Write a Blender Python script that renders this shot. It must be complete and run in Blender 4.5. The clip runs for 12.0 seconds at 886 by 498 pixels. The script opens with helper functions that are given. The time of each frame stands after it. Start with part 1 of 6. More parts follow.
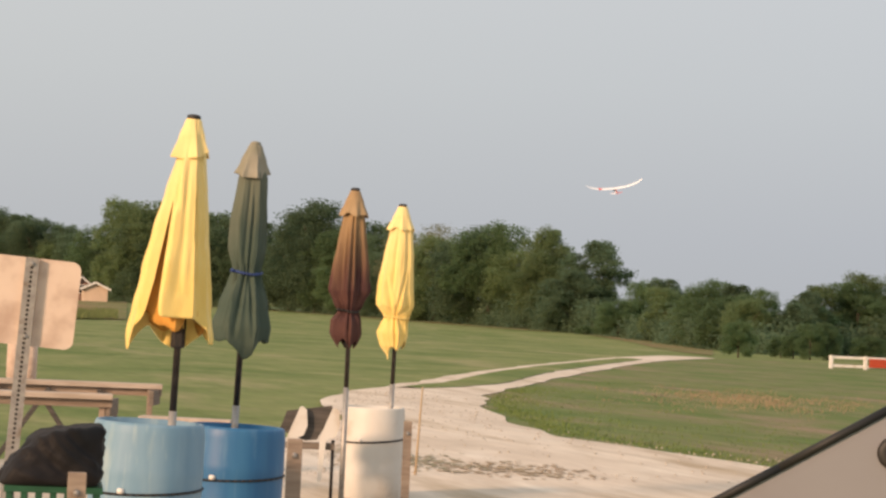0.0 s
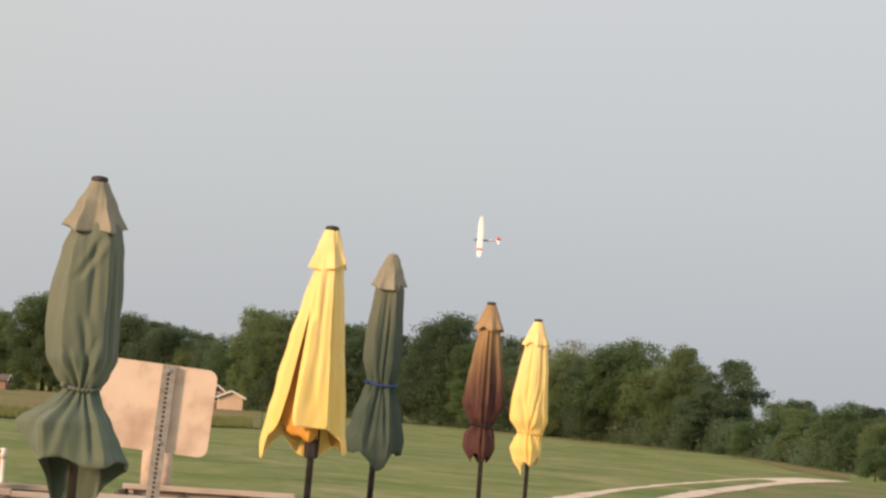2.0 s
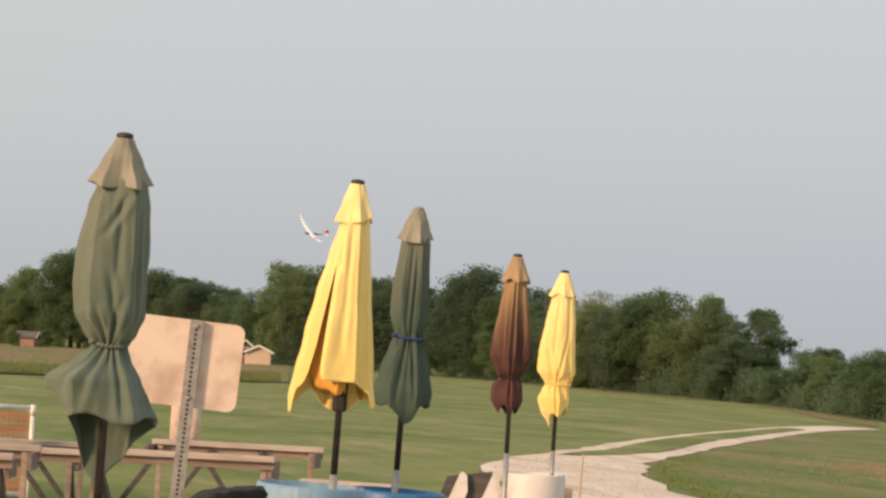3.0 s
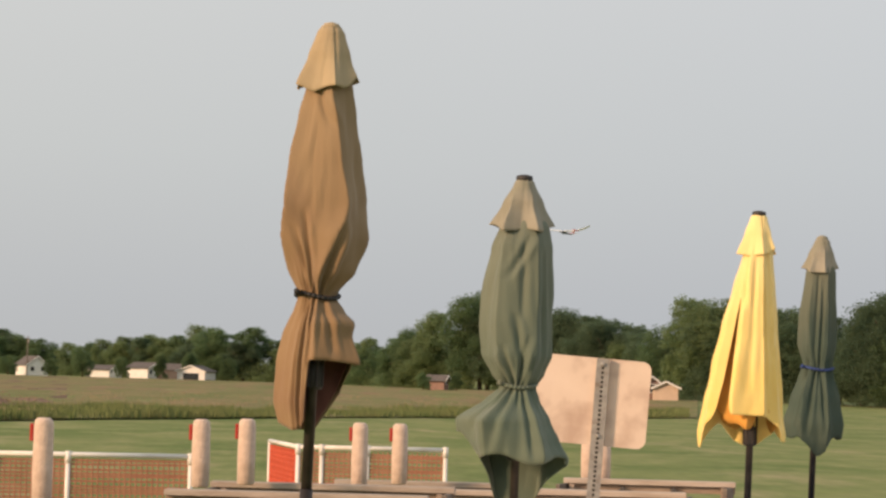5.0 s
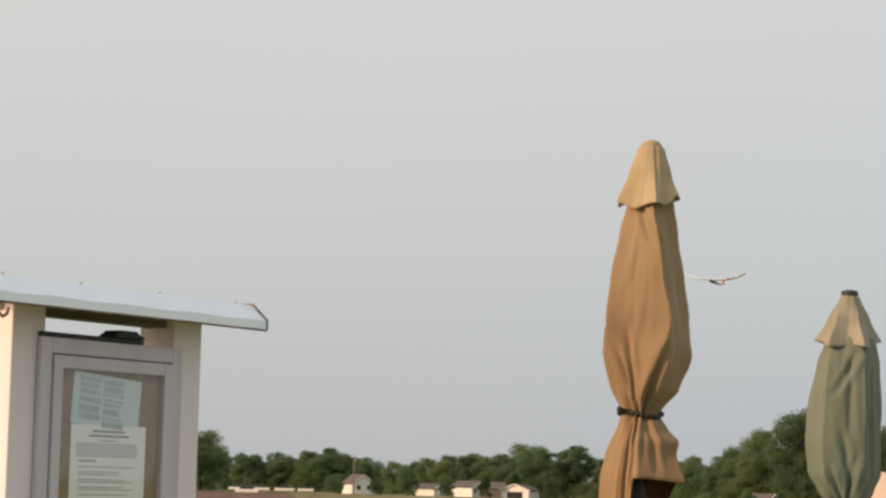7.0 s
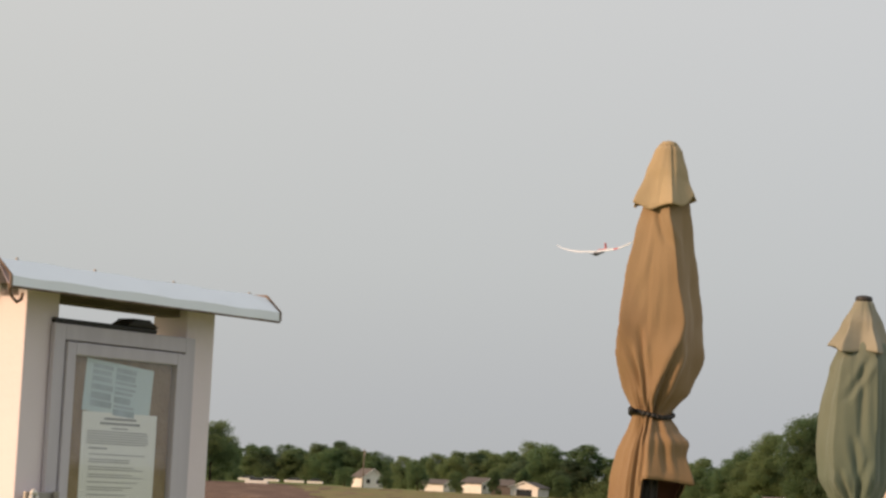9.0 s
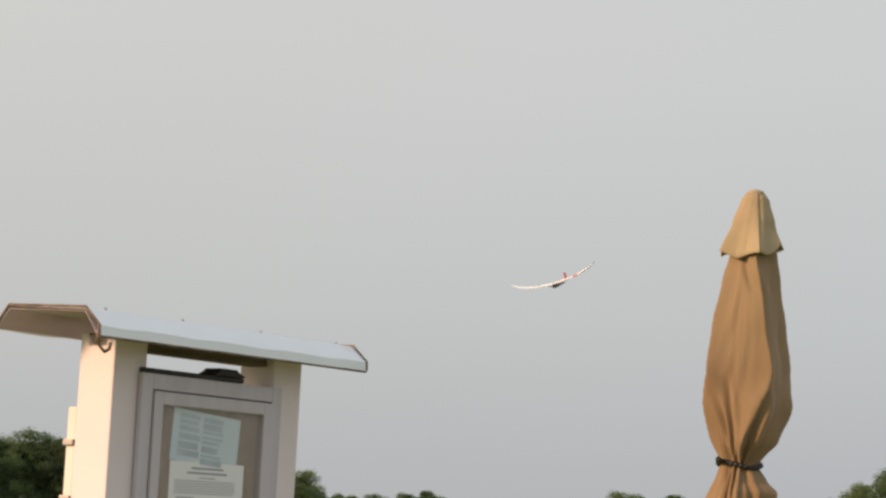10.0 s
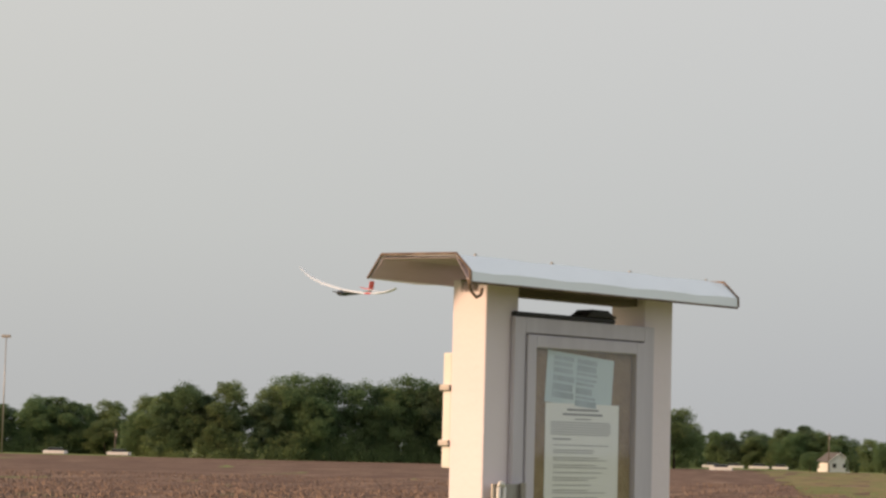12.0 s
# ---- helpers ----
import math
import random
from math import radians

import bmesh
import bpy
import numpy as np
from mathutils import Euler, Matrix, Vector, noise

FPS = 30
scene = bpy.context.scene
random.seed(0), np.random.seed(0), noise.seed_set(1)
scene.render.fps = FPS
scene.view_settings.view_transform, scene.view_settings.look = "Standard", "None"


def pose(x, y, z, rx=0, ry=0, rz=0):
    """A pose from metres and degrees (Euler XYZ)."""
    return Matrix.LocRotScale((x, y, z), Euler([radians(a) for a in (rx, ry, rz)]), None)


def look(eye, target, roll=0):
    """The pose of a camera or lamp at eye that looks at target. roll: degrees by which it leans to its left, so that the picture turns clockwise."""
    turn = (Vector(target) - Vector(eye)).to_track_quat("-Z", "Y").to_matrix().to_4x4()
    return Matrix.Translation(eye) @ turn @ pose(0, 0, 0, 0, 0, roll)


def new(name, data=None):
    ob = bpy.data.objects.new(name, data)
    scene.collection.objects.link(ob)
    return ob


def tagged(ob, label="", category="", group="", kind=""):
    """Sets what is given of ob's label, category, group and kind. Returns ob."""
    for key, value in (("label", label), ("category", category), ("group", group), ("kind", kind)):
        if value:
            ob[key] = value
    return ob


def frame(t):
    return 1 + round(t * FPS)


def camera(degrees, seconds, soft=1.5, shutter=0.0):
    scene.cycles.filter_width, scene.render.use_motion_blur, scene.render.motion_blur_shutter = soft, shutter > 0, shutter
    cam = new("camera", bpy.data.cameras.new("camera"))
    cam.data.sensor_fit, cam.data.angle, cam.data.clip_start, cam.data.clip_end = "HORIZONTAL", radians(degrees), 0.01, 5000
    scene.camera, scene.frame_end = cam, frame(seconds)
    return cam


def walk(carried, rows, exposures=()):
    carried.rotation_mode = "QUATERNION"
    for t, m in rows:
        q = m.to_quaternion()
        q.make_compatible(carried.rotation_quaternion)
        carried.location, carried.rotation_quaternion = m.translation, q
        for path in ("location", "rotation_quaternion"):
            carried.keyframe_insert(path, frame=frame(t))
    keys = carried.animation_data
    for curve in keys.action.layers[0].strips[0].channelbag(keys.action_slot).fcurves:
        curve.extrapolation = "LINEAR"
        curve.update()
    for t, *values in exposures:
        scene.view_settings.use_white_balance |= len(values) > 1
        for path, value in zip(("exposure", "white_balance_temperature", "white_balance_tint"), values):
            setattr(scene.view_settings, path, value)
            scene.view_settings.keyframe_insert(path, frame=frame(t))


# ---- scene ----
cam = camera(21.14, 12.0, soft=2.6)
EYE = (0.0, 0.0, 1.55)
# seconds, then the three Euler angles of the hand-held camera
PATH = [
    (0.0, 91.165, -2.680, -16.762),
    (0.3, 91.072, -2.293, -17.573),
    (0.5, 91.510, -2.762, -17.299),
    (0.8, 92.690, -3.351, -15.431),
    (1.0, 93.320, -3.502, -13.719),
    (1.5, 93.866, -4.032, -12.270),
    (2.0, 93.742, -3.993, -13.531),
    (2.5, 93.437, -4.141, -14.129),
    (3.0, 92.554, -3.347, -12.867),
    (3.5, 93.506, -1.451, -8.976),
    (3.6, 93.764, -1.348, -8.158),
    (3.7, 94.048, -1.148, -7.378),
    (5.3, 92.905, -1.412, -1.567),
    (5.5, 92.973, -1.181, -0.061),
    (6.0, 93.685, -0.559, 3.771),
    (6.5, 94.729, -0.737, 4.919),
    (7.0, 95.675, -1.446, 4.711),
    (7.2, 96.004, -1.758, 4.675),
    (8.8, 95.687, -2.780, 4.676),
    (9.0, 95.566, -2.823, 4.938),
    (9.5, 96.178, -2.701, 6.001),
    (10.0, 96.656, -2.940, 7.014),
    (10.5, 97.016, -2.564, 6.883),
    (11.0, 97.398, -1.894, 7.055),
    (11.3, 96.767, -1.527, 8.663),
    (11.5, 96.257, -1.688, 10.328),
    (12.0, 94.862, -1.452, 16.059),
]
walk(cam, [(t, pose(*EYE, a, b, c)) for t, a, b, c in PATH],
     exposures=[(0, 0.03), (0.4, 0.12), (1.5, 0.06), (3.0, 0.03), (6.0, 0.03), (7.2, 0.03), (8.8, -0.06), (11.3, -0.06), (12.0, -0.06)])

# ---- light: hazy evening sky, low warm sun behind and to the left ----
SUN_AZ, SUN_EL = radians(240), radians(18)      # compass angle from +y towards +x
world = bpy.data.worlds.new("sky")
scene.world = world
world.use_nodes = True
wn, wl = world.node_tree.nodes, world.node_tree.links
bg = wn["Background"]
sky = wn.new("ShaderNodeTexSky")
sky.sky_type, sky.sun_disc = 'NISHITA', False
sky.sun_elevation, sky.sun_rotation = SUN_EL, SUN_AZ
sky.dust_density, sky.air_density = 6.0, 1.0
skyk = wn.new("ShaderNodeVectorMath")
skyk.operation = 'SCALE'
skyk.inputs["Scale"].default_value = 0.10
coord = wn.new("ShaderNodeTexCoord")
sep = wn.new("ShaderNodeSeparateXYZ")
ramp = wn.new("ShaderNodeValToRGB")
cr = ramp.color_ramp
cr.elements[0].position, cr.elements[0].color = 0.0, (0.532, 0.549, 0.574, 1)
cr.elements[1].position, cr.elements[1].color = 1.0, (0.80, 0.81, 0.82, 1)
for p, c in ((0.03, (0.557, 0.577, 0.606, 1)), (0.09, (0.62, 0.64, 0.655, 1)), (0.20, (0.70, 0.705, 0.71, 1))):
    e = cr.elements.new(p)
    e.color = c
mixw = wn.new("ShaderNodeMix")
mixw.data_type = 'RGBA'
mixw.inputs["Factor"].default_value = 0.85
wl.new(coord.outputs["Generated"], sep.inputs[0])
wl.new(sep.outputs["Z"], ramp.inputs[0])
wl.new(sky.outputs[0], skyk.inputs[0])
wl.new(skyk.outputs[0], mixw.inputs["A"])
wl.new(ramp.outputs[0], mixw.inputs["B"])
# the haze is warmer towards the sun's side
side = wn.new("ShaderNodeMapRange")
side.inputs["From Min"].default_value, side.inputs["From Max"].default_value = -0.45, 0.45
tint = wn.new("ShaderNodeMix")
tint.data_type = 'RGBA'
tint.inputs["A"].default_value, tint.inputs["B"].default_value = (1.065, 1.04, 0.985, 1), (0.985, 0.99, 1.01, 1)
wl.new(sep.outputs["X"], side.inputs[0])
wl.new(side.outputs[0], tint.inputs["Factor"])
warm = wn.new("ShaderNodeVectorMath")
warm.operation = 'MULTIPLY'
wl.new(mixw.outputs["Result"], warm.inputs[0])
wl.new(tint.outputs["Result"], warm.inputs[1])
wl.new(warm.outputs[0], bg.inputs["Color"])
bg.inputs["Strength"].default_value = 1.0
sun = new("sun", bpy.data.lights.new("sun", 'SUN'))
sun.data.energy, sun.data.angle, sun.data.color = 4.2, radians(9.0), (1.0, 0.64, 0.41)
toward = Vector((math.sin(SUN_AZ) * math.cos(SUN_EL), math.cos(SUN_AZ) * math.cos(SUN_EL), math.sin(SUN_EL)))
sun.matrix_world = look(toward * 50, (0, 0, 0))
scene.view_settings.exposure = 0.0


# ---- materials ----
def material(name, base, second=None, scale=6.0, rough=0.8, metal=0.0, bump=0.0, bump_scale=60.0, mix=0.5, stain=None,
             stain_scale=1.5, stain_at=0.55, vary=0.0, stretch=(1, 1, 1), spec=0.4, sheen=0.0, leafy=0.0, fade=None):
    """Base colour with grain, larger stains, per-object variation and fine relief."""
    m = bpy.data.materials.new(name)
    m.use_nodes = True
    n, k = m.node_tree.nodes, m.node_tree.links
    p = n["Principled BSDF"]
    p.inputs["Roughness"].default_value, p.inputs["Metallic"].default_value = rough, metal
    p.inputs["Specular IOR Level"].default_value = spec
    if sheen:
        p.inputs["Sheen Weight"].default_value = sheen
    tc = n.new("ShaderNodeTexCoord")
    mp = n.new("ShaderNodeMapping")
    mp.inputs["Scale"].default_value = stretch
    k.new(tc.outputs["Object"], mp.inputs[0])
    tex = n.new("ShaderNodeTexNoise")
    tex.inputs["Scale"].default_value, tex.inputs["Detail"].default_value = scale, 6
    k.new(mp.outputs[0], tex.inputs[0])
    mx = n.new("ShaderNodeMix")
    mx.data_type = 'RGBA'
    second = second or tuple(v * 0.75 for v in base)
    mx.inputs["A"].default_value, mx.inputs["B"].default_value = (*base, 1), (*second, 1)
    rp = n.new("ShaderNodeMapRange")
    rp.inputs["From Min"].default_value, rp.inputs["From Max"].default_value = 0.5 - 0.3 * mix, 0.5 + 0.3 * mix
    k.new(tex.outputs[0], rp.inputs[0])
    k.new(rp.outputs[0], mx.inputs["Factor"])
    out = mx.outputs["Result"]
    if stain:
        t2 = n.new("ShaderNodeTexNoise")
        t2.inputs["Scale"].default_value, t2.inputs["Detail"].default_value = stain_scale, 4
        k.new(mp.outputs[0], t2.inputs[0])
        r2 = n.new("ShaderNodeMapRange")
        r2.inputs["From Min"].default_value, r2.inputs["From Max"].default_value = stain_at, stain_at + 0.18
        k.new(t2.outputs[0], r2.inputs[0])
        m2 = n.new("ShaderNodeMix")
        m2.data_type = 'RGBA'
        k.new(r2.outputs[0], m2.inputs["Factor"])
        k.new(out, m2.inputs["A"])
        m2.inputs["B"].default_value = (*stain, 1)
        out = m2.outputs["Result"]
    if fade:
        # sun-bleached from the top of the cloth downwards, in streaks
        colour, top, bottom = fade
        sp = n.new("ShaderNodeSeparateXYZ")
        k.new(tc.outputs["Object"], sp.inputs[0])
        ms3 = n.new("ShaderNodeMapping")
        ms3.inputs["Scale"].default_value = (8, 8, 1.2)
        k.new(tc.outputs["Object"], ms3.inputs[0])
        t5 = n.new("ShaderNodeTexNoise")
        t5.inputs["Scale"].default_value = 1.0
        k.new(ms3.outputs[0], t5.inputs[0])
        ma = n.new("ShaderNodeMath")
        ma.operation = 'MULTIPLY_ADD'
        ma.inputs[1].default_value = 0.9
        k.new(t5.outputs[0], ma.inputs[0])
        k.new(sp.outputs["Z"], ma.inputs[2])
        r5 = n.new("ShaderNodeMapRange")
        r5.inputs["From Min"].default_value, r5.inputs["From Max"].default_value = bottom + 0.45, top + 0.45
        k.new(ma.outputs[0], r5.inputs[0])
        m5 = n.new("ShaderNodeMix")
        m5.data_type = 'RGBA'
        k.new(r5.outputs[0], m5.inputs["Factor"])
        k.new(out, m5.inputs["A"])
        m5.inputs["B"].default_value = (*colour, 1)
        out = m5.outputs["Result"]
    if vary:
        info = n.new("ShaderNodeObjectInfo")
        r3 = n.new("ShaderNodeMapRange")
        r3.inputs["To Min"].default_value, r3.inputs["To Max"].default_value = 1 - vary, 1 + vary
        k.new(info.outputs["Random"], r3.inputs[0])
        hs = n.new("ShaderNodeHueSaturation")
        k.new(r3.outputs[0], hs.inputs["Value"])
        k.new(out, hs.inputs["Color"])
        out = hs.outputs[0]
    k.new(out, p.inputs["Base Color"])
    if leafy:
        tr = n.new("ShaderNodeBsdfTranslucent")
        k.new(out, tr.inputs[0])
        ms = n.new("ShaderNodeMixShader")
        ms.inputs[0].default_value = leafy
        k.new(p.outputs[0], ms.inputs[1])
        k.new(tr.outputs[0], ms.inputs[2])
        k.new(ms.outputs[0], n["Material Output"].inputs[0])
    if bump:
        t4 = n.new("ShaderNodeTexNoise")
        t4.inputs["Scale"].default_value, t4.inputs["Detail"].default_value = bump_scale, 4
        k.new(mp.outputs[0], t4.inputs[0])
        b = n.new("ShaderNodeBump")
        b.inputs["Strength"].default_value, b.inputs["Distance"].default_value = bump, 0.01
        k.new(t4.outputs[0], b.inputs["Height"])
        k.new(b.outputs[0], p.inputs["Normal"])
    return m


def turf(name, lush, olive, dry, bare, bands, amount=0.5, rough=0.95, grain=0.45):
    """Ground cover in several sizes of patches: mowing bands, tufts, dry and bare places. bands: (size along x, size along y) in metres."""
    m = bpy.data.materials.new(name)
    m.use_nodes = True
    n, k = m.node_tree.nodes, m.node_tree.links
    p = n["Principled BSDF"]
    p.inputs["Roughness"].default_value, p.inputs["Specular IOR Level"].default_value = rough, 0.1
    tc = n.new("ShaderNodeTexCoord")

    def patches(sx, sy, lo, hi, detail=5, off=0.0):
        mp = n.new("ShaderNodeMapping")
        mp.inputs["Scale"].default_value = (1 / sx, 1 / sy, 0.3)
        mp.inputs["Location"].default_value = (off, off * 1.7, 0)
        k.new(tc.outputs["Object"], mp.inputs[0])
        t = n.new("ShaderNodeTexNoise")
        t.inputs["Scale"].default_value, t.inputs["Detail"].default_value, t.inputs["Roughness"].default_value = 1.0, detail, 0.62
        k.new(mp.outputs[0], t.inputs[0])
        r = n.new("ShaderNodeMapRange")
        r.inputs["From Min"].default_value, r.inputs["From Max"].default_value = lo, hi
        k.new(t.outputs[0], r.inputs[0])
        return t.outputs[0], r.outputs[0]

    def over(a, fac, colour):
        x = n.new("ShaderNodeMix")
        x.data_type = 'RGBA'
        k.new(fac, x.inputs["Factor"])
        if isinstance(a, tuple):
            x.inputs["A"].default_value = (*a, 1)
        else:
            k.new(a, x.inputs["A"])
        x.inputs["B"].default_value = (*colour, 1)
        return x.outputs["Result"]

    out = over(lush, patches(bands[0], bands[1], 0.40, 0.60)[1], olive)
    out = over(out, patches(bands[0] * 0.30, bands[1] * 0.36, 0.50, 0.72, off=3.1)[1], dry)
    out = over(out, patches(bands[0] * 0.6, bands[1] * 1.4, 0.62 - 0.14 * amount, 0.74 - 0.06 * amount, off=8.4)[1], bare)
    fine, mask = patches(0.22, 1.3, 0.32, 0.68, 6, 5.5)
    shade = n.new("ShaderNodeMapRange")
    shade.inputs["To Min"].default_value, shade.inputs["To Max"].default_value = 1 - 0.28 * grain, 1 + 0.26 * grain
    k.new(mask, shade.inputs[0])
    hs = n.new("ShaderNodeHueSaturation")
    k.new(shade.outputs[0], hs.inputs["Value"])
    k.new(out, hs.inputs["Color"])
    k.new(hs.outputs[0], p.inputs["Base Color"])
    b = n.new("ShaderNodeBump")
    b.inputs["Strength"].default_value, b.inputs["Distance"].default_value = 0.4, 0.06 * grain
    k.new(fine, b.inputs["Height"])
    k.new(b.outputs[0], p.inputs["Normal"])
    return m


